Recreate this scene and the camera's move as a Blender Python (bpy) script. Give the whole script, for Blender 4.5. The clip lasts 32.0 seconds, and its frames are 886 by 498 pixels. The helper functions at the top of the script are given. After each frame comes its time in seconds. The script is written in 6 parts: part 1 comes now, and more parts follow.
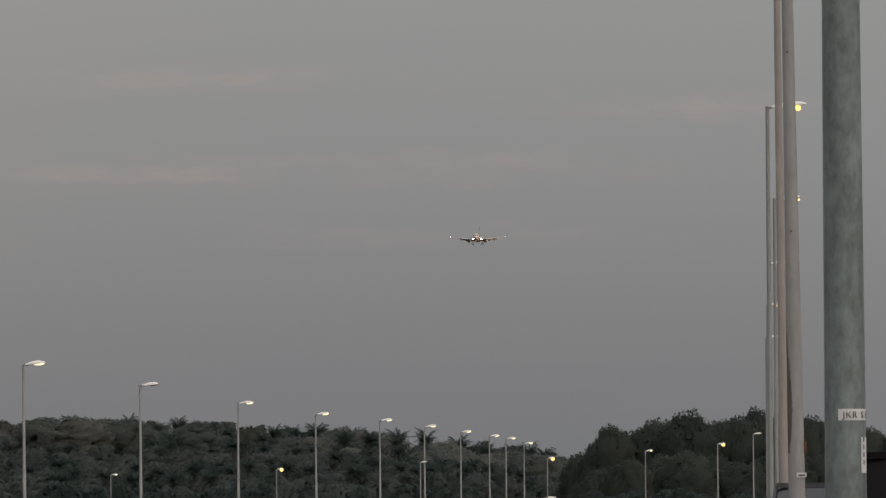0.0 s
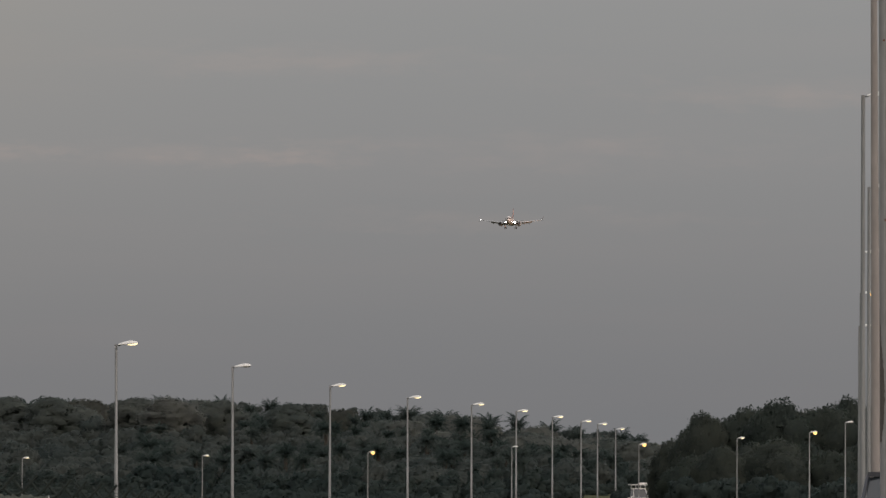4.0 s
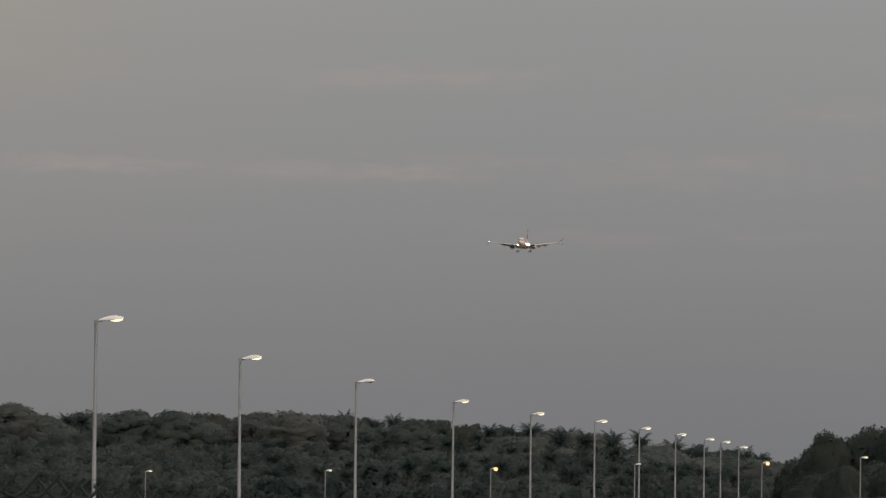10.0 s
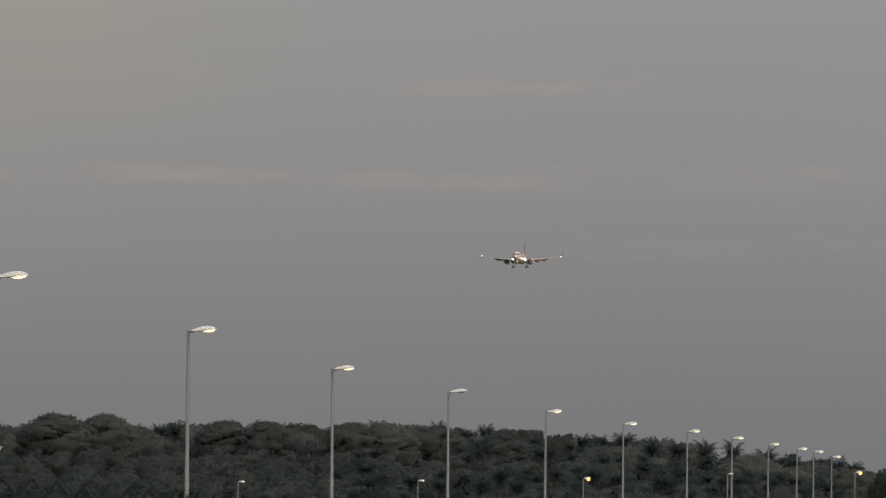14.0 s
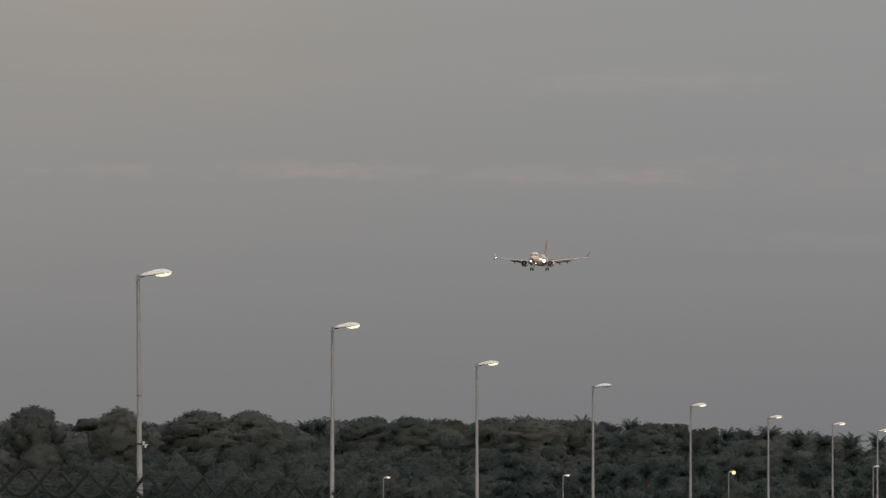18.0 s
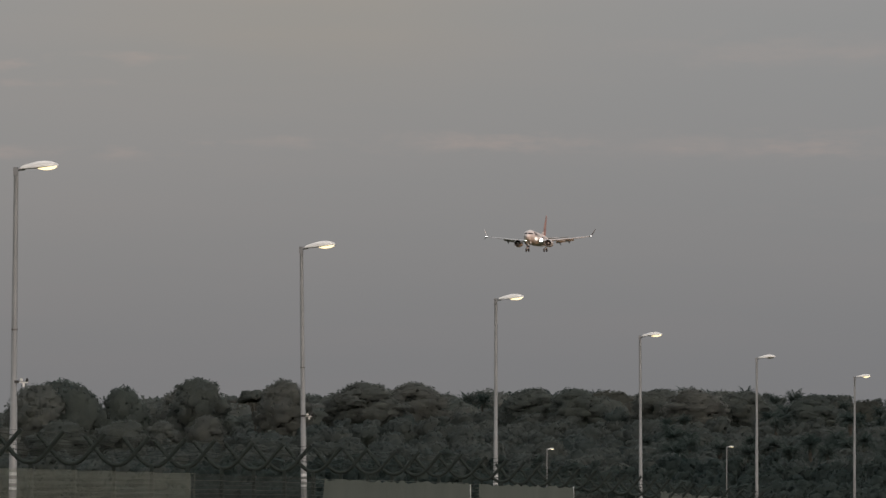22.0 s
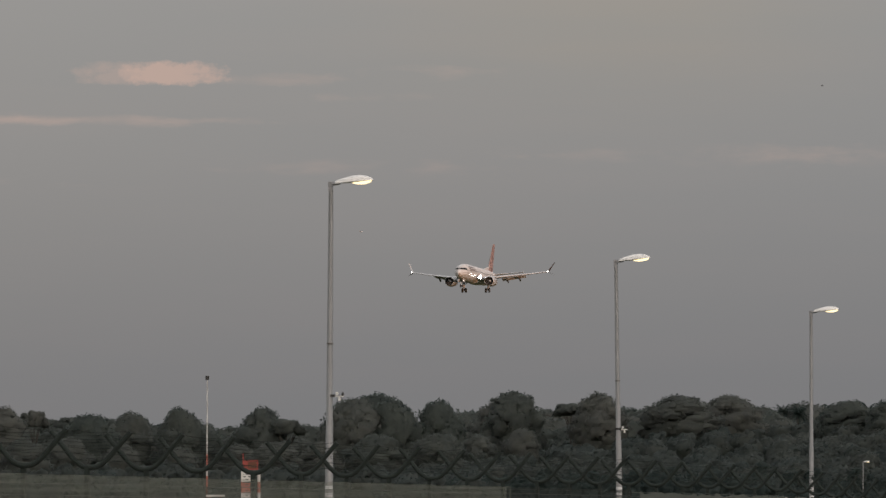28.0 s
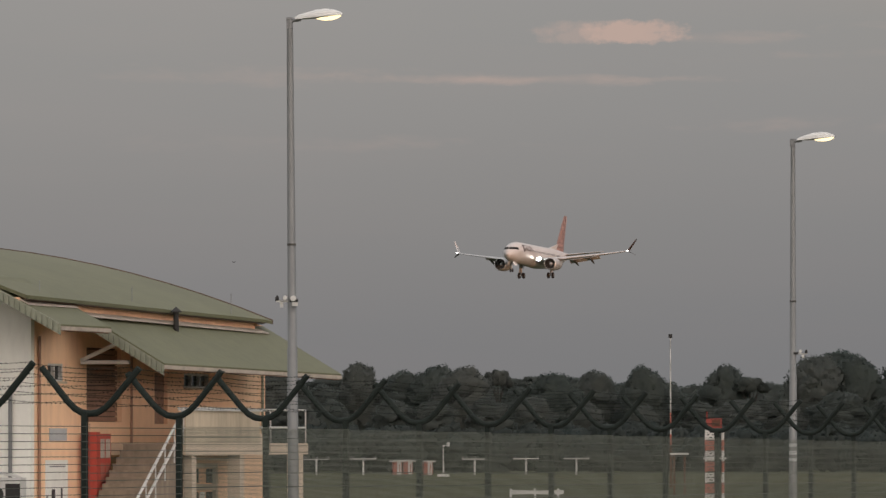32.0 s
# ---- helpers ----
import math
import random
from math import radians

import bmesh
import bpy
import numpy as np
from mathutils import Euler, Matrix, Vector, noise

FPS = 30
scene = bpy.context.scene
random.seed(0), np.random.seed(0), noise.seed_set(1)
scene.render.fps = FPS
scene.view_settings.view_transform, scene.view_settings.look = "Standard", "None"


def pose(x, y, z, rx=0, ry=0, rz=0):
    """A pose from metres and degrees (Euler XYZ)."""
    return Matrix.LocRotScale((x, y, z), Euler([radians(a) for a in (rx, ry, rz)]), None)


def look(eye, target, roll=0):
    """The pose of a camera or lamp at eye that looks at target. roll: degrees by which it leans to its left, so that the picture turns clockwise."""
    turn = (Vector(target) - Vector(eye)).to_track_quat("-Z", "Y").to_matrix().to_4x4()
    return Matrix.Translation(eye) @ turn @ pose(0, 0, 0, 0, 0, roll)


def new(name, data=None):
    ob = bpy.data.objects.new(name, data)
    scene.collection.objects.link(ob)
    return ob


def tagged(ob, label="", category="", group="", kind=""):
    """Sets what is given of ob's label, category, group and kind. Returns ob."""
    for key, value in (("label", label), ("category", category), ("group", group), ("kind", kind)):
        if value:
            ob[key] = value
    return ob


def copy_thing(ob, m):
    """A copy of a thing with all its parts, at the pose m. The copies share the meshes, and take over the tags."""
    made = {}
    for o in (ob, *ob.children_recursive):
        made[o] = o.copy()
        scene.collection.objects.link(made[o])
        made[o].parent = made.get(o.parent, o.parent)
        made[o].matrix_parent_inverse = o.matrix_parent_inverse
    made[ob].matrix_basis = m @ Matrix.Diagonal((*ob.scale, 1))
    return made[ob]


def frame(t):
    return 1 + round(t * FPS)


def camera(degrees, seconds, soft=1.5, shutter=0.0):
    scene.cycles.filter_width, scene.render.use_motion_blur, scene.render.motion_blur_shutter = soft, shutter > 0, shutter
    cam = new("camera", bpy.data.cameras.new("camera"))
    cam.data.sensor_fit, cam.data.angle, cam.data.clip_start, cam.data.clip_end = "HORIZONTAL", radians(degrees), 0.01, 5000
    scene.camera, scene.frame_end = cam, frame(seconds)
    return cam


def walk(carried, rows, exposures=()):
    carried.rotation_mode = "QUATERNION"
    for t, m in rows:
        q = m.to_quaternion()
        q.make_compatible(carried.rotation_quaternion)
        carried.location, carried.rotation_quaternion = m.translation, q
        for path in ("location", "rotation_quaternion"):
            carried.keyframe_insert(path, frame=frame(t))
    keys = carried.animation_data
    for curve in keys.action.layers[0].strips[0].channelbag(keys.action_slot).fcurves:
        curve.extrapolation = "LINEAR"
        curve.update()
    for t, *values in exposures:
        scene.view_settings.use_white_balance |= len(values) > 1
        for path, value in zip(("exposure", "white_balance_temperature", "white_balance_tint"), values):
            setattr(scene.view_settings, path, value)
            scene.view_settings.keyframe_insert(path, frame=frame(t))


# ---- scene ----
EYE = (0.0, 0.0, 1.6)  # a tele camera held at a roadside, panning after the landing aircraft


def aim(yaw, pitch, roll):
    return pose(*EYE, 90 + pitch, 0, -yaw) @ pose(0, 0, 0, 0, 0, roll)


cam = camera(8.966, 32.0, soft=1.45)
walk(cam, [(t, aim(a, b, c)) for t, a, b, c in (
    (0, -0.690, 2.562, -0.43), (0.5, -0.834, 2.662, -0.27), (1, -1.000, 2.735, 0.19), (1.5, -1.120, 2.680, 0.01),
    (2, -1.228, 2.601, 0.06), (2.5, -1.337, 2.503, 0.14), (3, -1.464, 2.435, 0.41), (3.5, -1.586, 2.400, 0.26),
    (5.5, -1.827, 2.432, 0.37), (6, -1.931, 2.446, 0.04), (6.5, -2.078, 2.511, -0.01), (7, -2.273, 2.556, 0.22),
    (7.5, -2.539, 2.570, 0.36), (8, -2.759, 2.550, 0.49), (8.5, -2.928, 2.541, 0.69), (9, -3.006, 2.536, 0.69),
    (9.5, -2.971, 2.511, 0.66), (10, -2.907, 2.560, 0.76), (10.5, -2.935, 2.594, 0.87), (11, -2.918, 2.595, 0.87),
    (11.5, -2.879, 2.572, 1.03), (12, -2.879, 2.539, 0.80), (12.5, -2.946, 2.524, 0.78), (13, -3.296, 2.536, 0.57),
    (13.5, -3.670, 2.535, 0.39), (14, -3.842, 2.650, 0.67), (14.5, -3.995, 2.729, 0.96), (16.5, -4.605, 2.502, 0.27),
    (17, -4.853, 2.457, 0.58), (17.5, -5.142, 2.494, 0.47), (18, -5.297, 2.588, 0.29), (18.5, -5.353, 2.572, -0.21),
    (19, -5.491, 2.502, -0.09), (19.5, -5.767, 2.450, 0.27), (20, -6.043, 2.384, 0.39), (20.5, -6.242, 2.350, 0.47),
    (21, -6.355, 2.310, -0.03), (21.5, -6.571, 2.282, -0.07), (22, -6.951, 2.292, 0.25), (22.5, -7.226, 2.288, 0.32),
    (23, -7.406, 2.282, 0.25), (23.5, -7.601, 2.269, -0.09), (24, -7.808, 2.326, 0.07), (24.5, -8.062, 2.471, 0.27),
    (25, -8.380, 2.698, 0.12), (25.5, -8.717, 2.795, 0.10), (27.5, -9.743, 2.496, 0.18), (28, -10.142, 2.415, 0.14),
    (28.5, -11.282, 2.355, 0.07), (29, -11.873, 2.293, 0.14), (29.5, -12.558, 2.223, -0.03), (30, -13.034, 2.207, 0.18),
    (30.5, -13.521, 2.176, 0.14), (31, -13.954, 2.139, 0.18), (31.5, -14.396, 2.053, 0.07), (32, -14.830, 1.990, -0.10),
)])

# ---------------------------------------------------------------- light: dusk, an unseen ridge added behind the camera leaves sun only up high
AFTERGLOW = (2.3, 1.9, 1.68)  # radiance of the sky over the sunset
SUN_AZ, SUN_EL = 140.0, 0.7  # degrees, azimuth from +y to +x


def at(az, dist, z=0.0):
    """A place by its bearing from the camera, in degrees from +y towards +x."""
    return Vector((dist * math.sin(radians(az)), dist * math.cos(radians(az)), z))


sun_data = bpy.data.lights.new("sun", "SUN")
sun_data.energy, sun_data.angle, sun_data.color = 1.7, radians(0.5), (1.0, 0.50, 0.28)
sun = new("sun", sun_data)
sun.matrix_world = look(at(SUN_AZ, 100, 100 * math.tan(radians(SUN_EL))), (0, 0, 0))


class Nodes:
    """Short hand for node trees."""

    def __init__(self, tree):
        self.tree = tree
        tree.nodes.clear()

    def add(self, kind, inputs=None):
        n = self.tree.nodes.new(kind)
        for k, v in (inputs or {}).items():
            if isinstance(v, bpy.types.NodeSocket):
                self.tree.links.new(v, n.inputs[k])
            else:
                n.inputs[k].default_value = v
        return n

    def math(self, op, a, b=0.0, c=None, clamp=False):
        ins = {0: a, 1: b}
        if c is not None:
            ins[2] = c
        n = self.tree.nodes.new("ShaderNodeMath")
        n.operation, n.use_clamp = op, clamp
        for k, v in ins.items():
            if isinstance(v, bpy.types.NodeSocket):
                self.tree.links.new(v, n.inputs[k])
            else:
                n.inputs[k].default_value = v
        return n.outputs[0]

    def ramp(self, fac, stops):
        n = self.add("ShaderNodeValToRGB", {0: fac})
        el = n.color_ramp.elements
        while len(el) < len(stops):
            el.new(0.5)
        for e, (p, c) in zip(el, stops):
            e.position, e.color = p, (*c, 1)
        return n.outputs[0]

    def mix(self, fac, a, b, blend="MIX"):
        n = self.add("ShaderNodeMix")
        n.data_type, n.blend_type = "RGBA", blend
        for sock, v in ((n.inputs[0], fac), (n.inputs[6], a), (n.inputs[7], b)):
            if isinstance(v, bpy.types.NodeSocket):
                self.tree.links.new(v, sock)
            else:
                sock.default_value = (*v, 1) if isinstance(v, tuple) and len(v) == 3 else v
        return n.outputs[2]


def make_world():
    world = bpy.data.worlds.new("dusk_sky")
    scene.world = world
    world.use_nodes = True
    n = Nodes(world.node_tree)
    sky = n.add("ShaderNodeTexSky")
    sky.sky_type, sky.sun_disc, sky.sun_elevation, sky.sun_rotation = "NISHITA", False, radians(SUN_EL), radians(SUN_AZ)
    sky.air_density, sky.dust_density, sky.ozone_density = 1.0, 1.5, 1.0
    way = n.add("ShaderNodeTexCoord").outputs["Generated"]
    xyz = n.add("ShaderNodeSeparateXYZ", {0: way}).outputs
    high = n.math("MULTIPLY", n.math("ARCSINE", xyz[2]), 57.29578)
    bearing = n.math("MULTIPLY", n.math("ARCTAN2", xyz[0], xyz[1]), 57.29578)
    # thin high veil of cloud: dim mauve at the horizon, paler above
    veil = n.ramp(n.math("DIVIDE", high, 12.0, clamp=True), [
        (0.0, (0.176, 0.179, 0.187)), (0.095, (0.195, 0.198, 0.205)), (0.136, (0.206, 0.209, 0.215)), (0.2, (0.225, 0.228, 0.233)), (0.28, (0.249, 0.252, 0.257)),
        (0.41, (0.276, 0.279, 0.283)), (1.0, (0.45, 0.455, 0.46))])
    veil = n.mix(n.math("DIVIDE", n.math("SUBTRACT", high, 12.0), 45.0, clamp=True), veil, (1.9, 1.9, 1.95), "MULTIPLY")
    west = n.math("DIVIDE", n.math("SUBTRACT", -2.0, bearing), 14.0, clamp=True)
    veil = n.mix(n.math("MULTIPLY", west, n.math("DIVIDE", n.math("ADD", high, 3.0), 6.0, clamp=True)), veil, (1.105, 1.07, 1.035), "MULTIPLY")
    flat = n.add("ShaderNodeCombineXYZ", {0: n.math("MULTIPLY", bearing, 0.20), 1: n.math("MULTIPLY", high, 1.5), 2: 3.0}).outputs[0]
    soft = n.add("ShaderNodeTexNoise", {"Vector": flat, "Scale": 1.3, "Detail": 5.0, "Roughness": 0.55}).outputs[0]
    veil = n.mix(n.math("MULTIPLY", n.math("SUBTRACT", soft, 0.42), 1.2, clamp=True), veil, (1.07, 1.03, 1.02), "MULTIPLY")
    wx, wy = n.math("DIVIDE", n.math("ADD", bearing, 8.3), 2.4), n.math("DIVIDE", n.math("SUBTRACT", high, 5.0), 1.1)
    thin = n.math("POWER", 2.718, n.math("MULTIPLY", -1.0, n.math("ADD", n.math("MULTIPLY", wx, wx), n.math("MULTIPLY", wy, wy))))
    veil = n.mix(n.math("MULTIPLY", thin, n.math("ADD", 0.5, soft)), veil, (1.07, 1.02, 0.95), "MULTIPLY")
    # the sky glows towards the sunset, behind the camera
    toward = n.math("ADD", n.math("MULTIPLY", xyz[0], math.sin(radians(SUN_AZ))), n.math("MULTIPLY", xyz[1], math.cos(radians(SUN_AZ))))
    veil = n.mix(n.math("MULTIPLY", toward, 1.0, clamp=True), veil, (2.3, 2.0, 1.75), "MULTIPLY")
    # the afterglow round the sunken sun, wide and low
    off = n.math("DIVIDE", n.math("ARCCOSINE", toward), radians(50.0))
    low = n.math("DIVIDE", high, 26.0)
    spread = n.math("POWER", 2.718, n.math("MULTIPLY", -1.0, n.math("ADD", n.math("MULTIPLY", off, off), n.math("MULTIPLY", low, low))))
    veil = n.mix(spread, veil, AFTERGLOW, "ADD")
    # streaks of lit cloud
    wisps = n.add("ShaderNodeTexNoise", {"Vector": n.add("ShaderNodeCombineXYZ", {0: n.math("MULTIPLY", bearing, 1.7), 1: n.math("MULTIPLY", high, 6.5), 2: 9.0}).outputs[0],
                                         "Scale": 1.0, "Detail": 6.0, "Roughness": 0.6}).outputs[0]

    patchy = n.add("ShaderNodeTexNoise", {"Vector": n.add("ShaderNodeCombineXYZ", {0: n.math("MULTIPLY", bearing, 0.8), 1: n.math("MULTIPLY", high, 2.2), 2: 21.0}).outputs[0],
                                          "Scale": 1.0, "Detail": 4.0, "Roughness": 0.6}).outputs[0]
    patchy = n.math("DIVIDE", n.math("SUBTRACT", patchy, 0.36), 0.3, clamp=True)

    def band(az, el, half_w, half_h, gain, edge=0.35, solid_cloud=False):
        dx = n.math("DIVIDE", n.math("SUBTRACT", bearing, az), half_w)
        dy = n.math("DIVIDE", n.math("SUBTRACT", high, el), half_h)
        r = n.math("SQRT", n.math("ADD", n.math("MULTIPLY", dx, dx), n.math("MULTIPLY", dy, dy)))
        r = n.math("ADD", r, n.math("MULTIPLY", n.math("SUBTRACT", wisps, 0.5), 1.3 if solid_cloud else 2.4))
        f = n.math("MULTIPLY", n.math("DIVIDE", n.math("SUBTRACT", 1.0, r), edge, clamp=True), gain)
        return f if solid_cloud else n.math("MULTIPLY", f, patchy)

    pink = (0.53, 0.385, 0.33)
    # one solid little cloud: flat below, lumpy above, blunt at one end and drawn out at the other
    lumps = n.add("ShaderNodeTexNoise", {"Vector": n.add("ShaderNodeCombineXYZ", {0: n.math("MULTIPLY", bearing, 5.5), 1: n.math("MULTIPLY", high, 9.0), 2: 4.0}).outputs[0],
                                         "Scale": 1.0, "Detail": 5.0, "Roughness": 0.62}).outputs[0]
    for az, el, left, right, top, foot, gain, soft_edge in ((-12.93, 4.165, 0.52, 0.63, 0.145, 0.11, 0.72, 0.7), (-13.15, 4.16, 0.85, 0.55, 0.15, 0.10, 0.35, 0.8)):
        dx, dy = n.math("SUBTRACT", bearing, az), n.math("SUBTRACT", high, el)
        ex = n.math("ADD", n.math("DIVIDE", n.math("MAXIMUM", dx, 0.0), right), n.math("DIVIDE", n.math("MINIMUM", dx, 0.0), -left))
        ey = n.math("ADD", n.math("DIVIDE", n.math("MAXIMUM", dy, 0.0), top), n.math("DIVIDE", n.math("MINIMUM", dy, 0.0), -foot))
        r = n.math("ADD", n.math("POWER", ex, 3.0), n.math("POWER", ey, 2.5))
        r = n.math("ADD", r, n.math("MULTIPLY", n.math("SUBTRACT", lumps, 0.5), 2.2))
        veil = n.mix(n.math("MULTIPLY", n.math("DIVIDE", n.math("SUBTRACT", 1.0, r), soft_edge, clamp=True), gain), veil, pink)
    veil = n.mix(band(-14.15, 3.71, 1.9, 0.055, 0.20, 0.8, True), veil, pink)
    for az, el, w, h, gain, edge in ((-11.8, 4.12, 1.0, 0.07, 0.34, 0.8), (-13.75, 3.70, 1.9, 0.06, 0.42, 0.8), (-15.0, 3.75, 1.2, 0.08, 0.35, 0.8), (-16.8, 3.75, 1.6, 0.12, 0.28, 0.8),
                                     (-7.3, 3.37, 2.2, 0.13, 0.24, 0.9), (-4.6, 3.36, 2.6, 0.17, 0.13, 1.0), (-0.5, 3.40, 3.2, 0.24, 0.14, 1.0), (1.8, 4.0, 2.5, 0.2, 0.14, 1.0), (-3.0, 4.3, 2.5, 0.2, 0.12, 1.0),
                                     (-11.0, 3.25, 1.5, 0.09, 0.24, 0.9), (-10.2, 4.2, 0.8, 0.08, 0.28, 0.8), (-10.9, 3.95, 0.8, 0.06, 0.24, 0.8), (-16.2, 3.05, 2.0, 0.1, 0.16, 0.9), (-1.0, 2.7, 3.0, 0.15, 0.10, 1.0)):
        veil = n.mix(band(az, el, w, h, gain, edge), veil, pink)
    both = n.mix(0.99, sky.outputs[0], veil)
    n.add("ShaderNodeOutputWorld", {0: n.add("ShaderNodeBackground", {0: both, 1: 1.0}).outputs[0]})


make_world()
scene.view_settings.exposure = 0.0

# ---------------------------------------------------------------- materials


def surface(name, base, rough=0.7, metal=0.0, dark=0.75, light=1.2, grain=8.0, stain=0.6, bump=0.0, spread=0.0, spec=0.5, stretch=(1, 1, 1)):
    """A worn surface: fine grain and broad stains over the base colour; spread varies it from object to object."""
    m = bpy.data.materials.new(name)
    m.use_nodes = True
    n = Nodes(m.node_tree)
    where = n.add("ShaderNodeMapping", {0: n.add("ShaderNodeTexCoord").outputs["Object"], 3: stretch}).outputs[0]
    fine = n.add("ShaderNodeTexNoise", {"Vector": where, "Scale": grain, "Detail": 4.0, "Roughness": 0.6}).outputs[0]
    wide = n.add("ShaderNodeTexNoise", {"Vector": where, "Scale": stain, "Detail": 3.0}).outputs[0]
    both = n.math("ADD", n.math("MULTIPLY", fine, 0.5), n.math("MULTIPLY", wide, 0.5))
    colour = n.ramp(both, [(0.3, tuple(c * dark for c in base)), (0.7, tuple(min(1, c * light) for c in base))])
    if spread:
        chance = n.add("ShaderNodeObjectInfo").outputs["Random"]
        gain = n.math("ADD", 1.0 - spread, n.math("MULTIPLY", chance, 2 * spread))
        grey = n.add("ShaderNodeCombineXYZ", {0: gain, 1: gain, 2: gain}).outputs[0]
        colour = n.mix(1.0, colour, grey, "MULTIPLY")
    b = n.add("ShaderNodeBsdfPrincipled", {"Base Color": colour, "Roughness": rough, "Metallic": metal, "Specular IOR Level": spec})
    if bump:
        tilt = n.add("ShaderNodeBump", {"Height": both, "Strength": bump, "Distance": 0.05}).outputs[0]
        m.node_tree.links.new(tilt, b.inputs["Normal"])
    n.add("ShaderNodeOutputMaterial", {0: b.outputs[0]})
    return m


def foliage(name, base, tip, scale=0.35):
    """Leaves: clumps vary from piece to piece and from tree to tree, a little light passes through."""
    m = bpy.data.materials.new(name)
    m.use_nodes = True
    n = Nodes(m.node_tree)
    piece = n.add("ShaderNodeNewGeometry").outputs["Random Per Island"]
    chance = n.add("ShaderNodeObjectInfo").outputs["Random"]
    wide = n.add("ShaderNodeTexNoise", {"Vector": n.add("ShaderNodeTexCoord").outputs["Object"], "Scale": scale, "Detail": 2.0}).outputs[0]
    f = n.math("ADD", n.math("MULTIPLY", piece, 0.14), n.math("MULTIPLY", wide, 0.86))
    colour = n.ramp(f, [(0.3, base), (0.65, tip)])
    gain = n.math("ADD", 0.84, n.math("MULTIPLY", chance, 0.32))
    grey = n.add("ShaderNodeCombineXYZ", {0: n.math("MULTIPLY", gain, n.math("ADD", 0.9, n.math("MULTIPLY", chance, 0.14))), 1: gain, 2: gain}).outputs[0]
    colour = n.mix(1.0, colour, grey, "MULTIPLY")
    b = n.add("ShaderNodeBsdfPrincipled", {"Base Color": colour, "Roughness": 0.65, "Specular IOR Level": 0.25})
    t = n.add("ShaderNodeBsdfTranslucent", {0: colour})
    mix = n.add("ShaderNodeMixShader", {0: 0.55, 1: b.outputs[0], 2: t.outputs[0]})
    n.add("ShaderNodeOutputMaterial", {0: mix.outputs[0]})
    return m


def glow(name, colour, strength):
    m = bpy.data.materials.new(name)
    m.use_nodes = True
    n = Nodes(m.node_tree)
    n.add("ShaderNodeOutputMaterial", {0: n.add("ShaderNodeEmission", {0: (*colour, 1), 1: strength}).outputs[0]})
    return m


def glass(name, tint=(0.02, 0.025, 0.03), rough=0.08):
    m = bpy.data.materials.new(name)
    m.use_nodes = True
    n = Nodes(m.node_tree)
    b = n.add("ShaderNodeBsdfPrincipled", {"Base Color": (*tint, 1), "Roughness": rough, "Specular IOR Level": 0.7})
    n.add("ShaderNodeOutputMaterial", {0: b.outputs[0]})
    return m


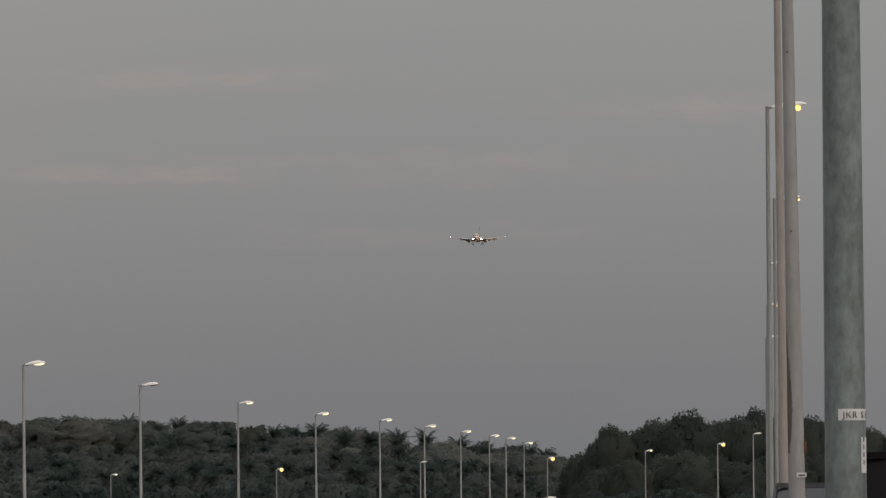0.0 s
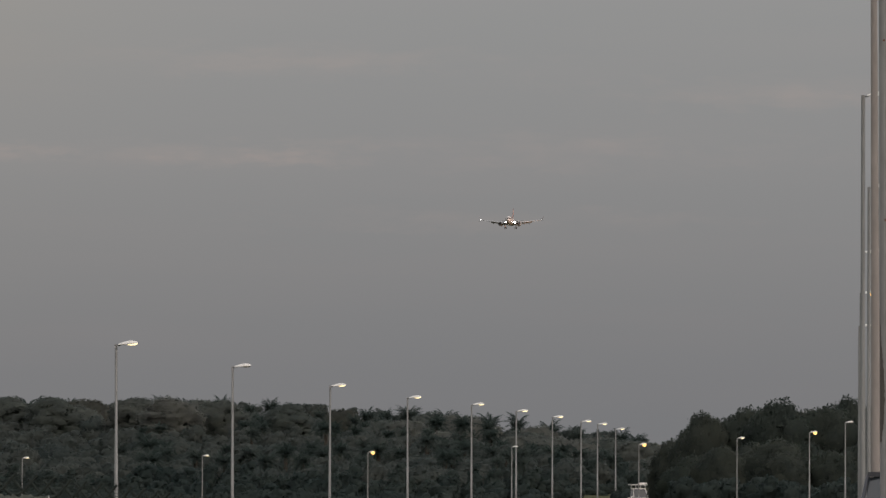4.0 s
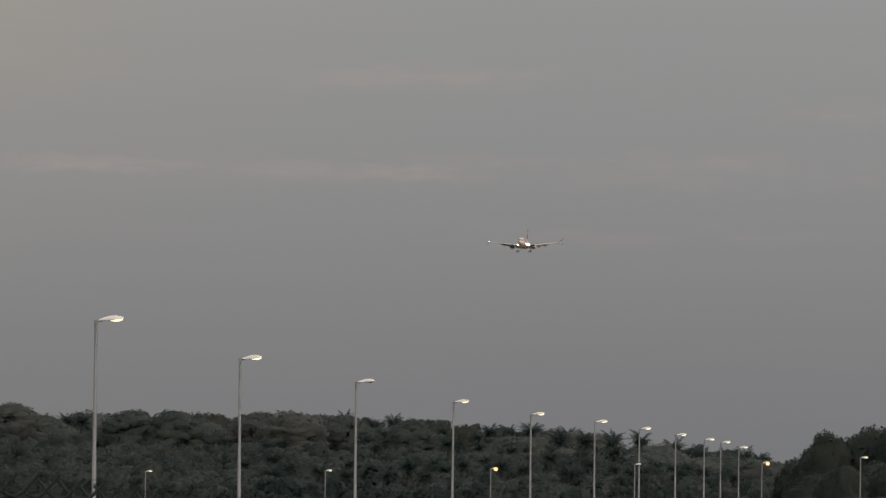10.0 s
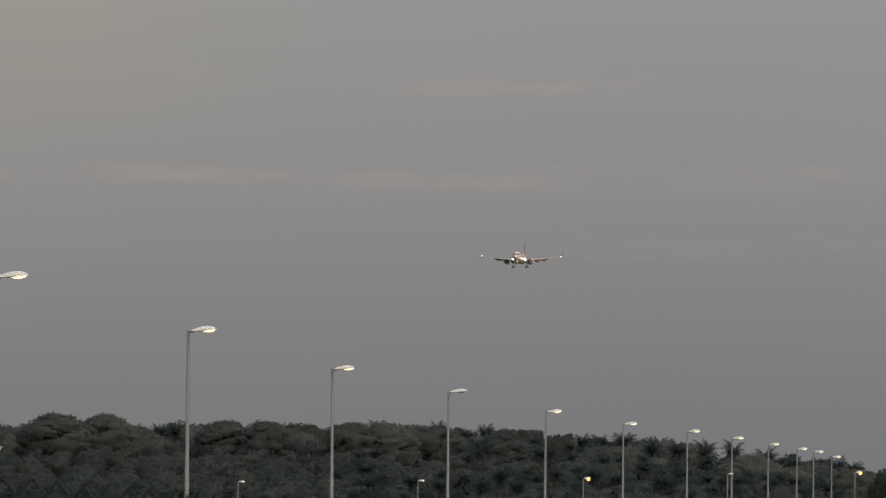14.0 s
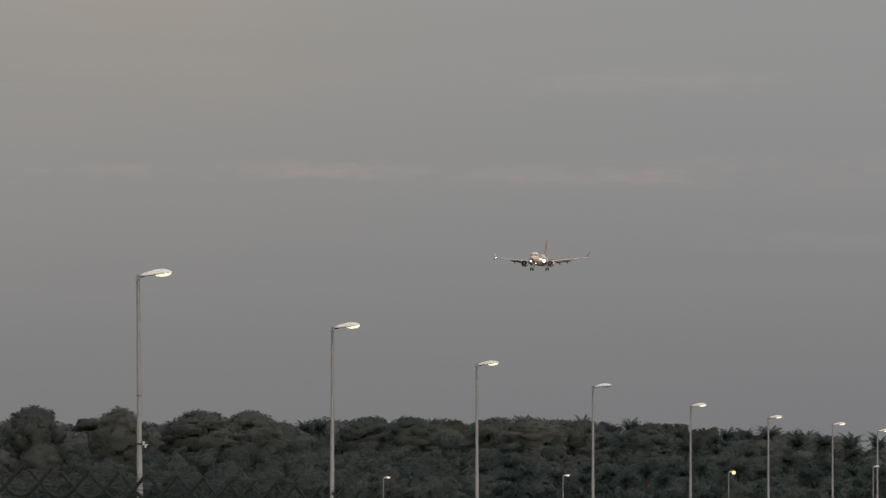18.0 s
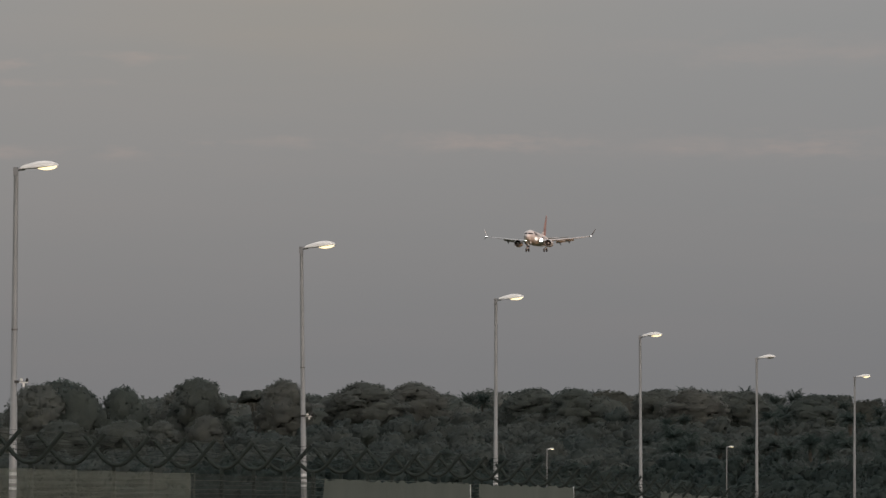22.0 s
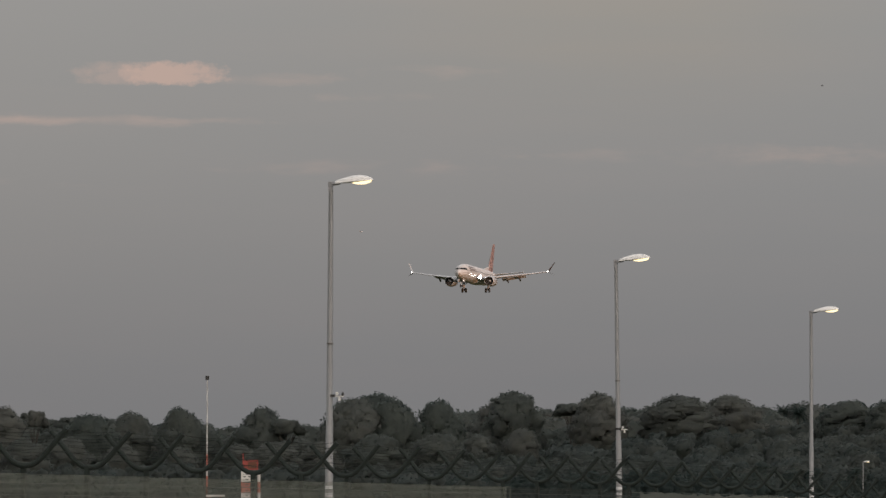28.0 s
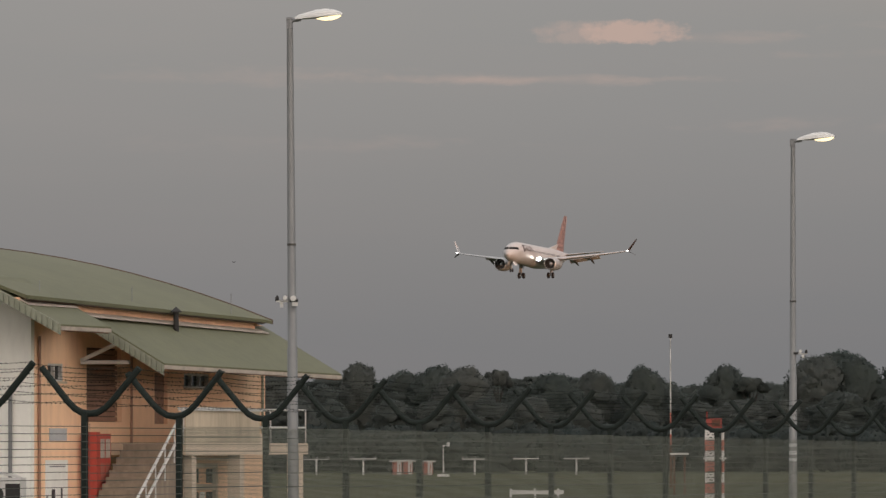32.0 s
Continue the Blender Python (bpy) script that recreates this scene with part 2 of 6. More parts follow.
M = dict(
    zinc=surface("galvanised_steel", (0.19, 0.20, 0.205), 0.5, 0.35, 0.8, 1.15, 6, 0.8, stretch=(1, 1, 0.3)),
    zinc_dark=surface("weathered_galvanised_steel", (0.098, 0.124, 0.128), 0.55, 0.15, 0.45, 1.75, 24, 5, stretch=(1, 1, 0.5)),
    concrete_pole=surface("spun_concrete", (0.245, 0.23, 0.222), 0.85, 0.0, 0.75, 1.15, 9, 0.7, 0.1, stretch=(1, 1, 0.25)),
    concrete_grey=surface("grey_spun_concrete", (0.225, 0.235, 0.24), 0.85, 0.0, 0.72, 1.15, 9, 0.7, 0.1, stretch=(1, 1, 0.25)),
    stain=surface("dark_rain_stain", (0.075, 0.072, 0.066), 0.9, 0.0, 0.6, 1.5, 14, 1.5, 0.1, stretch=(1, 1, 0.2)),
    zinc_grey=surface("dull_galvanised_steel", (0.16, 0.172, 0.174), 0.55, 0.25, 0.75, 1.15, 6, 0.8, stretch=(1, 1, 0.3)),
    lamp_shell=surface("white_lamp_shell", (0.62, 0.63, 0.62), 0.4, 0.0, 0.9, 1.05, 5, 1),
    lamp_lit=glow("lit_lamp_bowl", (1.0, 0.80, 0.44), 1.9),
    lamp_orange=glow("lit_sodium_bowl", (1.0, 0.60, 0.17), 2.3),
    lamp_dim=surface("unlit_lamp_bowl", (0.42, 0.42, 0.40), 0.25, 0.0, 0.9, 1.1),
    rust=surface("rusted_bracket", (0.12, 0.055, 0.035), 0.9, 0.2, 0.6, 1.4, 20, 3),
    black=surface("black_rubber", (0.018, 0.018, 0.018), 0.75, 0, 0.7, 1.4, 12, 2),
    plate=surface("white_plate", (0.48, 0.50, 0.52), 0.5, 0, 0.9, 1.05, 10, 2),
    ink=surface("black_lettering", (0.03, 0.03, 0.035), 0.6, 0, 0.9, 1.1),
    asphalt=surface("asphalt", (0.05, 0.05, 0.052), 0.9, 0, 0.75, 1.3, 3, 0.1, 0.2),
    weave=surface("weathered_wire_weave", (0.215, 0.24, 0.21), 0.9, 0, 0.75, 1.2, 3, 0.6),
    fence=surface("dark_green_coated_steel", (0.019, 0.026, 0.024), 0.9, 0, 0.75, 1.3, 10, 1.5, spec=0.2),
    wire=surface("green_wire", (0.055, 0.068, 0.058), 0.55, 0.1, 0.8, 1.2, 10, 1.5),
    net=surface("pale_green_shade_net", (0.062, 0.075, 0.066), 0.95, 0, 0.75, 1.2, 30, 0.5, spread=0.08, stretch=(1, 1, 0.3)),
    net_dark=surface("dark_green_shade_net", (0.018, 0.025, 0.023), 0.95, 0, 0.75, 1.25, 30, 0.5, spread=0.1, stretch=(1, 1, 0.3)),
    roof=surface("green_sheet_roof", (0.110, 0.114, 0.060), 0.65, 0, 0.8, 1.15, 3, 0.25, stretch=(1, 1, 1)),
    flashing_white=surface("chalky_roof_flashing", (0.44, 0.385, 0.33), 0.7, 0, 0.6, 1.15, 5, 1.6),
    flashing=surface("pale_roof_flashing", (0.24, 0.255, 0.20), 0.6, 0, 0.75, 1.15, 6, 0.5),
    wall_cream=surface("cream_plaster", (0.68, 0.57, 0.45), 0.85, 0, 0.8, 1.1, 4, 0.35, stretch=(1, 1, 0.35)),
    wall=surface("peach_plaster", (0.84, 0.52, 0.325), 0.85, 0, 0.82, 1.1, 4, 0.35, stretch=(1, 1, 0.35)),
    # brighter copy of the peach plaster: warm light under the eaves put into the colour
    wall_lit=surface("lit_peach_plaster", (0.95, 0.64, 0.42), 0.85, 0, 0.78, 1.08, 3, 0.4, stretch=(1, 1, 0.3)),
    wall_dirty=surface("rain_streaked_plaster", (0.54, 0.47, 0.36), 0.9, 0, 0.6, 1.2, 3, 0.6, stretch=(1, 1, 0.15)),
    wall_white=surface("white_plaster", (0.82, 0.83, 0.79), 0.85, 0, 0.88, 1.06, 4, 0.3, stretch=(1, 1, 0.3)),
    signal_red=surface("weathered_signal_red", (0.22, 0.04, 0.03), 0.6, 0, 0.7, 1.2, 5, 0.8),
    brown=surface("brown_panel", (0.30, 0.175, 0.12), 0.7, 0, 0.7, 1.25, 6, 0.8),
    shade=surface("dark_brown_tone", (0.10, 0.07, 0.055), 0.9, 0, 0.7, 1.3),
    stair=surface("stained_concrete", (0.24, 0.195, 0.15), 0.9, 0, 0.6, 1.3, 5, 0.8, stretch=(1, 1, 0.4)),
    salmon=surface("faded_red_paint", (0.36, 0.115, 0.085), 0.6, 0, 0.75, 1.2, 5, 1),
    red=surface("red_painted_steel", (0.42, 0.06, 0.042), 0.5, 0, 0.8, 1.15, 6, 1),
    white=surface("white_painted_steel", (0.56, 0.57, 0.56), 0.45, 0, 0.85, 1.05, 6, 1),
    grey=surface("grey_steel", (0.19, 0.20, 0.21), 0.5, 0.2, 0.8, 1.15, 8, 1),
    bark=surface("bark", (0.045, 0.042, 0.036), 0.95, 0, 0.6, 1.4, 3, 0.5, spread=0.25),
    leaf=foliage("broad_leaves", (0.084, 0.098, 0.095), (0.116, 0.128, 0.116)),
    leaf_near=foliage("feathery_leaves", (0.036, 0.049, 0.046), (0.064, 0.076, 0.062)),
    leaf_pale=foliage("dry_leaves", (0.062, 0.066, 0.058), (0.084, 0.088, 0.074)),
    palm=foliage("palm_fronds", (0.034, 0.050, 0.048), (0.052, 0.067, 0.060)),
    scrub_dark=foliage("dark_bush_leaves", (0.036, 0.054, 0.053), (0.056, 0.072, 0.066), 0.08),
    scrub=foliage("scrub_leaves", (0.051, 0.069, 0.068), (0.075, 0.087, 0.080), 0.05),
    car_black=surface("black_car_paint", (0.005, 0.005, 0.006), 0.6, 0, 0.8, 1.2, 3, 0.6, spec=0.06),
    tint=surface("black_tinted_glass", (0.005, 0.005, 0.006), 0.45, 0, 0.9, 1.1, 3, 0.6, spec=0.06),
    skin=surface("white_aircraft_paint", (0.43, 0.42, 0.42), 0.42, 0, 0.95, 1.03, 2, 0.3),
    skin_grey=surface("grey_aircraft_paint", (0.36, 0.37, 0.385), 0.4, 0, 0.9, 1.08, 3, 0.4),
    nacelle=surface("nacelle_paint", (0.30, 0.31, 0.32), 0.4, 0, 0.85, 1.1, 3, 0.4),
    skin_dark=surface("shadow_grey_metal", (0.10, 0.10, 0.105), 0.45, 0.4, 0.8, 1.2, 5, 0.6),
    batik=surface("red_fin_paint", (0.235, 0.155, 0.146), 0.45, 0, 0.75, 1.25, 1.2, 0.5),
    batik_dark=surface("dark_red_fin_pattern", (0.14, 0.06, 0.055), 0.45, 0, 0.8, 1.2, 2, 0.5),
    batik_pale=surface("pale_red_fin_pattern", (0.46, 0.26, 0.21), 0.45, 0, 0.8, 1.2, 2, 0.5),
    mark=surface("dark_red_livery_mark", (0.055, 0.032, 0.03), 0.45, 0, 0.85, 1.15),
    chrome=surface("bare_metal_lip", (0.55, 0.55, 0.56), 0.35, 0.6, 0.9, 1.05, 4, 0.6),
    glass=glass("dark_glass"),
    landing=glow("lit_landing_lamp", (1.0, 0.97, 0.91), 70.0),
    wing_lamp=glow("lit_wing_lamp", (1.0, 0.97, 0.92), 6.0),
    car_dark=surface("dark_blue_car_paint", (0.022, 0.027, 0.036), 0.3, 0.1, 0.9, 1.1, 4, 0.5),
    car_white=surface("white_car_paint", (0.66, 0.66, 0.65), 0.35, 0, 0.92, 1.05, 4, 0.5),
    tail=glow("lit_tail_lamp", (1.0, 0.12, 0.08), 0.12),
)

# ---------------------------------------------------------------- mesh helpers


def solid(*pieces):
    """One bmesh of several (verts, faces) pieces."""
    bm = bmesh.new()
    for verts, faces in pieces:
        made = [bm.verts.new(v) for v in verts]
        for f in faces:
            try:
                bm.faces.new([made[i] for i in f])
            except ValueError:
                pass
    return bm


def box(x0, y0, z0, x1, y1, z1, m=None):
    v = [Vector((x, y, z)) for z in (z0, z1) for y in (y0, y1) for x in (x0, x1)]
    if m:
        v = [m @ p for p in v]
    return v, [(0, 2, 3, 1), (4, 5, 7, 6), (0, 1, 5, 4), (2, 6, 7, 3), (0, 4, 6, 2), (1, 3, 7, 5)]


def tube(points, radii, seg=10, caps=True):
    """A tube along points, with a radius at each."""
    points = [Vector(p) for p in points]
    if not hasattr(radii, "__len__"):
        radii = [radii] * len(points)
    verts, faces = [], []
    side = None
    for i, p in enumerate(points):
        d = (points[min(i + 1, len(points) - 1)] - points[max(i - 1, 0)]).normalized()
        if side is None:
            side = d.orthogonal().normalized()
        side = (side - d * side.dot(d)).normalized()
        up = d.cross(side)
        for k in range(seg):
            a = 2 * math.pi * k / seg
            verts.append(p + (side * math.cos(a) + up * math.sin(a)) * radii[i])
    for i in range(len(points) - 1):
        for k in range(seg):
            a, b = i * seg + k, i * seg + (k + 1) % seg
            faces.append((a, b, b + seg, a + seg))
    if caps:
        faces += [tuple(range(seg))[::-1], tuple(range((len(points) - 1) * seg, len(points) * seg))]
    return verts, faces


def loft(rings, caps=True):
    """A skin over rings of equally many points."""
    n = len(rings[0])
    verts = [Vector(p) for r in rings for p in r]
    faces = [(i * n + k, i * n + (k + 1) % n, (i + 1) * n + (k + 1) % n, (i + 1) * n + k) for i in range(len(rings) - 1) for k in range(n)]
    if caps:
        faces += [tuple(range(n))[::-1], tuple(range((len(rings) - 1) * n, len(rings) * n))]
    return verts, faces


def slab(outline, thick):
    """A flat outline of 3D points, thickened by the vector thick."""
    a = [Vector(p) for p in outline]
    return loft([a, [p + Vector(thick) for p in a]])


def mesh_of(name, bm, material, smooth=False):
    bmesh.ops.recalc_face_normals(bm, faces=bm.faces)
    me = bpy.data.meshes.new(name)
    bm.to_mesh(me)
    bm.free()
    me.materials.append(material)
    if smooth:
        me.polygons.foreach_set("use_smooth", [True] * len(me.polygons))
        me.set_sharp_from_angle(angle=radians(40))
    return me


def part(name, bm, material, parent=None, label="", smooth=False):
    ob = new(name, mesh_of(name, bm, material, smooth))
    if parent:
        ob.parent = parent
    return tagged(ob, label) if label else ob


def shared(name, me, parent, m):
    """Another object on the same mesh."""
    ob = new(name, me)
    ob.parent = parent
    ob.matrix_basis = m
    return ob


def thing(name, label, category, group="", m=None):
    ob = tagged(new(name), label, category, group)
    if m:
        ob.matrix_basis = m
    return ob


# ---------------------------------------------------------------- ground


def rise(x, y):
    """Height of the ground: the road, the airfield 1 m below it, slowly rising woods behind."""
    r = math.hypot(x, y)
    az = math.degrees(math.atan2(x, y)) if y > 0 else 90.0
    left = min(1.0, max(0.0, (-6.0 - x + 0.03 * max(y, 0)) / 8.0))
    z = -1.0 * left * left * (3 - 2 * left)
    k = min(1.0, max(0.0, (r - 560) / 400))
    hill = min(1.0, max(0.0, (az + 10.5) / 2.5)) * min(1.0, max(0.0, (0.9 - az) / 4.0))
    z += (2.6 + 7.4 * hill) * k * k * (3 - 2 * k)
    # shallow hollow along the fence; unseen ridge added behind the camera to block sun
    z -= 0.8 * left * math.sin(math.pi * min(1.0, max(0.0, (r - 45) / 330)))
    k = min(1.0, max(0.0, (r - 1150) / 450)) * min(1.0, max(0.0, -y / r * 2.5 + 0.2)) if r > 1150 else 0.0
    z += 48.0 * k * k * (3 - 2 * k)
    k = min(1.0, max(0.0, (r - 960) / 240))
    z += 7.5 * k * k * (3 - 2 * k)
    return z


def make_ground():
    rings = [0, 6, 12, 20, 30, 45, 65, 90, 120, 160, 210, 270, 340, 420, 500, 560, 620, 700, 780, 860, 940, 1000, 1060, 1130, 1200, 1350, 1500, 1700, 2200, 3200, 4700]
    n = 180
    verts = [Vector((0, 0, 0))]
    faces = []
    for r in rings[1:]:
        for k in range(n):
            a = 2 * math.pi * k / n
            x, y = r * math.sin(a), r * math.cos(a)
            verts.append(Vector((x, y, rise(x, y))))
    faces += [(0, 1 + (k + 1) % n, 1 + k) for k in range(n)]
    for i in range(len(rings) - 2):
        for k in range(n):
            a, b = 1 + i * n + k, 1 + i * n + (k + 1) % n
            faces.append((a, b, b + n, a + n))
    m = bpy.data.materials.new("mown_grass")
    m.use_nodes = True
    nd = Nodes(m.node_tree)
    at_ = nd.add("ShaderNodeTexCoord").outputs["Object"]
    fine = nd.add("ShaderNodeTexNoise", {"Vector": at_, "Scale": 1.2, "Detail": 6.0, "Roughness": 0.7}).outputs[0]
    wide = nd.add("ShaderNodeTexNoise", {"Vector": at_, "Scale": 0.02, "Detail": 4.0}).outputs[0]
    c = nd.ramp(nd.math("ADD", nd.math("MULTIPLY", fine, 0.45), nd.math("MULTIPLY", wide, 0.55)),
                [(0.35, (0.034, 0.040, 0.020)), (0.5, (0.055, 0.059, 0.030)), (0.65, (0.088, 0.080, 0.044))])
    tilt = nd.add("ShaderNodeBump", {"Height": fine, "Strength": 0.6, "Distance": 0.2}).outputs[0]
    b = nd.add("ShaderNodeBsdfPrincipled", {"Base Color": c, "Roughness": 0.95, "Specular IOR Level": 0.1, "Normal": tilt})
    nd.add("ShaderNodeOutputMaterial", {0: b.outputs[0]})
    ob = part("ground", solid((verts, faces)), m, smooth=True)
    tagged(ob, "wide green mown grass with dry patches", "ground", kind="structure")


make_ground()

# the road beside the camera, parallel to the fence
ROAD = 3.1  # degrees, the bearing of road and fence
ALONG = Vector((math.sin(radians(ROAD)), math.cos(radians(ROAD)), 0))
CROSS = Vector((math.cos(radians(ROAD)), -math.sin(radians(ROAD)), 0))


def make_road():
    pts = []
    for k in range(41):
        p = ALONG * (-60 + k * 16)
        pts.append([p + CROSS * -2.2 + Vector((0, 0, 0.03)), p + CROSS * 1.0 + Vector((0, 0, 0.03)), p + CROSS * 1.0 + Vector((0, 0, -0.6)), p + CROSS * -2.2 + Vector((0, 0, -0.6))])
    part("road", solid(loft(pts)), M["asphalt"])
    tagged(bpy.data.objects["road"], "grey asphalt road between the lamp posts", "road", kind="structure")


make_road()

# ---------------------------------------------------------------- street lamps


def lamp_head(parent, reach, lit, s=1.0, orange=False, bulb=0.0, out=0.0):
    """A drop-shaped lantern that reaches towards +x from the pole's top at the origin of the head."""
    part("spigot", solid(tube([(-0.06 * s, 0, 0), (0.20 * s, 0, 0.035 * s)], 0.035 * s, 8), box(-0.055 * s, -0.05 * s, -0.13 * s, 0.045 * s, 0.05 * s, 0.06 * s)), M["grey"], parent)
    rings = []
    for x, w, up, lo in ((0.10, 0.04, 0.05, 0.01), (0.16, 0.07, 0.075, 0.0), (0.30, 0.11, 0.105, -0.012), (0.48, 0.15, 0.138, -0.02), (0.66, 0.165, 0.14, -0.022), (0.80, 0.14, 0.11, -0.01), (0.90, 0.08, 0.065, 0.0), (0.935, 0.02, 0.03, 0.012)):
        ring = []
        for k in range(14):
            a = 2 * math.pi * k / 14
            zz = math.sin(a)
            ring.append((x * reach * s, math.cos(a) * w * s, (0.02 + (up * zz if zz > 0 else -lo * zz)) * s))
        rings.append(ring)
    part("shell", solid(loft(rings)), M["lamp_shell"], parent, smooth=True)
    if bulb:
        ball = [[((out or 0.68 * reach * s) + math.cos(2 * math.pi * k / 12) * bulb * math.sin(a), math.sin(2 * math.pi * k / 12) * bulb * math.sin(a), -bulb * math.cos(a)) for k in range(12)]
                for a in (0.25, 0.7, 1.2, 1.7, 2.2, 2.7)]
        part("bulb", solid(loft(ball)), M["lamp_orange"], parent, "round glowing sodium bulb", smooth=True)
        return
    bowl = []
    fat = 1.9 if orange else 1.0
    for x, w, lo in ((0.47, 0.03, 0.015), (0.53, 0.09, 0.04), (0.62, 0.12, 0.062), (0.74, 0.125, 0.066), (0.84, 0.09, 0.046), (0.90, 0.03, 0.016)):
        bowl.append([(x * reach * s, math.cos(2 * math.pi * k / 10) * w * s * min(fat, 1.4), (0.012 - fat * lo * max(0, -math.sin(2 * math.pi * k / 10)) + 0.01 * max(0, math.sin(2 * math.pi * k / 10))) * s) for k in range(10)])
    mat = M["lamp_orange"] if orange else M["lamp_lit"] if lit else M["lamp_dim"]
    part("bowl", solid(loft(bowl)), mat, parent, "glowing lamp bowl" if lit or orange else "unlit lamp bowl", smooth=True)


def street_lamp(az, dist, top, turn=0.0, lit=True, height=10.0, r_top=0.05, r_base=0.1, reach=1.0, s=1.0, lean=0.0, orange=False, material="zinc",
                name="street_lamp", bulb=0.0, out=0.0, label="", group="street lamps along the airport fence", seam=False, tape=False):
    p = at(az, dist)
    p = p + at(az + 90, 1) * (-math.sin(radians(lean)) * height)
    lamp = thing(name, label or ("tall galvanised street lamp with a %s white drop lantern" % ("lit" if lit or orange else "unlit")), "street lamp", group,
                 Matrix.Translation((p.x, p.y, top - height)) @ pose(0, 0, 0, 0, lean, -az + turn))
    part("pole", solid(tube([(0, 0, 0), (0, 0, height * 0.42), (0, 0, height * 0.421), (0, 0, height)], [r_base, r_base * 0.86, r_base * 0.78, r_top], 12)), M[material], lamp, smooth=True)
    part("base_plate", solid(box(-0.2, -0.2, -0.02, 0.2, 0.2, 0.03)), M["grey"], lamp)
    head = new("head")
    head.parent = lamp
    head.matrix_basis = Matrix.Translation((0, 0, height))
    lamp_head(head, reach, lit, s, orange, bulb, out)
    # the head's pieces become parts of the lamp
    for o in list(head.children):
        o.parent = lamp
        o.matrix_basis = Matrix.Translation((0, 0, height - 0.065 * s)) @ pose(0, 0, 0, 0, -5 if o.name.startswith(("shell", "bowl")) else 0, 0)
    bpy.data.objects.remove(head)
    if seam:
        part("joint_ring", solid(tube([(0, 0, height * seam), (0, 0, height * seam + 0.035)], r_base + (r_top - r_base) * seam + 0.005, 12)), M["stain"], lamp, "dull joint ring")
    if tape:
        for z in (1.9, 2.08, 2.26, 2.44):
            part("reflective_band", solid(tube([(0, 0, z), (0, 0, z + 0.09)], r_base * 0.93, 12)), M["plate"], lamp)
    return lamp


TOP = 9.1
# bearing, distance, unlit, lean
LINE = ((-16.383, 98.9, 1, 0.4), (-11.28, 138.8, 1, -0.2), (-8.388, 186.0, 1, 0.9), (-6.412, 239.5, 1, 0.15), (-4.949, 302, 1, 0.4), (-3.769, 357, 0, 0.2), (-2.779, 424, 1, 0.0),
        (-1.994, 479, 1, 0.2), (-1.345, 518, 1, 0.1), (-0.892, 562, 1, 0.0), (-0.525, 608, 1, 0.0), (-0.235, 648, 1, 0.1), (-0.067, 675, 1, 0.0), (0.116, 732, 1, 0.0))
for i, (az, dist, lit, lean) in enumerate(LINE):
    street_lamp(az, dist, TOP, turn=-8 if i else -5, lit=bool(lit), lean=-lean, r_top=0.055 if i < 3 else 0.065, r_base=0.105, reach=1.0, s=(1.0, 1.12, 1.22)[i] if i < 3 else 1.28, tape=i in (1, 2, 3), seam=0.60 if i < 3 else 0.0)

# smaller lamps on the road behind the field
for az, el, dist, lit, orange in ((-5.888, 0.268, 520, 1, 0), (-4.069, 0.299, 520, 1, 0), (-2.393, 0.343, 520, 0, 1), (-0.935, 0.404, 560, 0, 0),
                                  (0.351, 0.435, 345, 0, 1), (1.344, 0.501, 340, 1, 0), (2.076, 0.564, 335, 0, 1), (2.437, 0.664, 325, 0, 0)):
    z = 1.6 + dist * math.tan(radians(el))
    gx = at(az, dist)
    street_lamp(az, dist, z, turn=0, lit=bool(lit), orange=bool(orange), height=z - rise(gx.x, gx.y), r_top=0.034 if dist < 400 else 0.05, r_base=0.052 if dist < 400 else 0.07, reach=0.8, s=0.62 if dist < 400 else 0.85, bulb=(0.00033 * dist if orange else 0.0),
                label="small grey street lamp with %s lantern" % ("an orange glowing" if orange else "a lit" if lit else "an unlit"), group="small lamps behind the field")

# the row on the other side of the road
for az, dist, lit, out, size in ((2.612, 108, 1, 0.59, 0.055), (2.672, 141, 1, 0.62, 0.028), (2.604, 180, 1, 0.68, 0.055), (2.590, 218, 1, 0.41, 0.06), (2.575, 262, 0, 0, 0)):
    street_lamp(az, dist, TOP, turn=-6, lit=bool(lit), height=9.1, r_top=0.036, r_base=0.062, reach=1.55 if dist < 130 else 1.05, s=0.52 if dist < 130 else 0.66, material="zinc_grey", bulb=size, out=out, label="tall grey street lamp with a small lantern beside the road", group="street lamps beside the road")

# ---------------------------------------------------------------- near posts on the roadside


def near_post(name, az, dist, z0, z1, r0, r1, material, lean, label, seg=16, octo=False):
    p = at(az, dist)
    post = thing(name, label, "lamp post", "", Matrix.Translation((p.x, p.y, z0)) @ pose(0, 0, 0, 0, lean, -az))
    part("shaft", solid(tube([(0, 0, 0), (0, 0, z1 - z0)], [r0, r1], 8 if octo else seg)), M[material], post, smooth=not octo)
    part("footing", solid(box(-r0 * 2, -r0 * 2, -0.05, r0 * 2, r0 * 2, 0.04)), M["concrete_pole"], post)
    return post


def words(text, size, material, parent, m, name="lettering"):
    cu = bpy.data.curves.new(name, "FONT")
    cu.body, cu.size, cu.extrude = text, size, 0.001
    cu.align_x = "CENTER"
    tmp = bpy.data.objects.new(name, cu)
    scene.collection.objects.link(tmp)
    me = bpy.data.meshes.new_from_object(tmp.evaluated_get(bpy.context.evaluated_depsgraph_get()))
    bpy.data.objects.remove(tmp)
    me.materials.clear()
    me.materials.append(material)
    ob = new(name, me)
    ob.parent, ob.matrix_basis = parent, m
    return ob


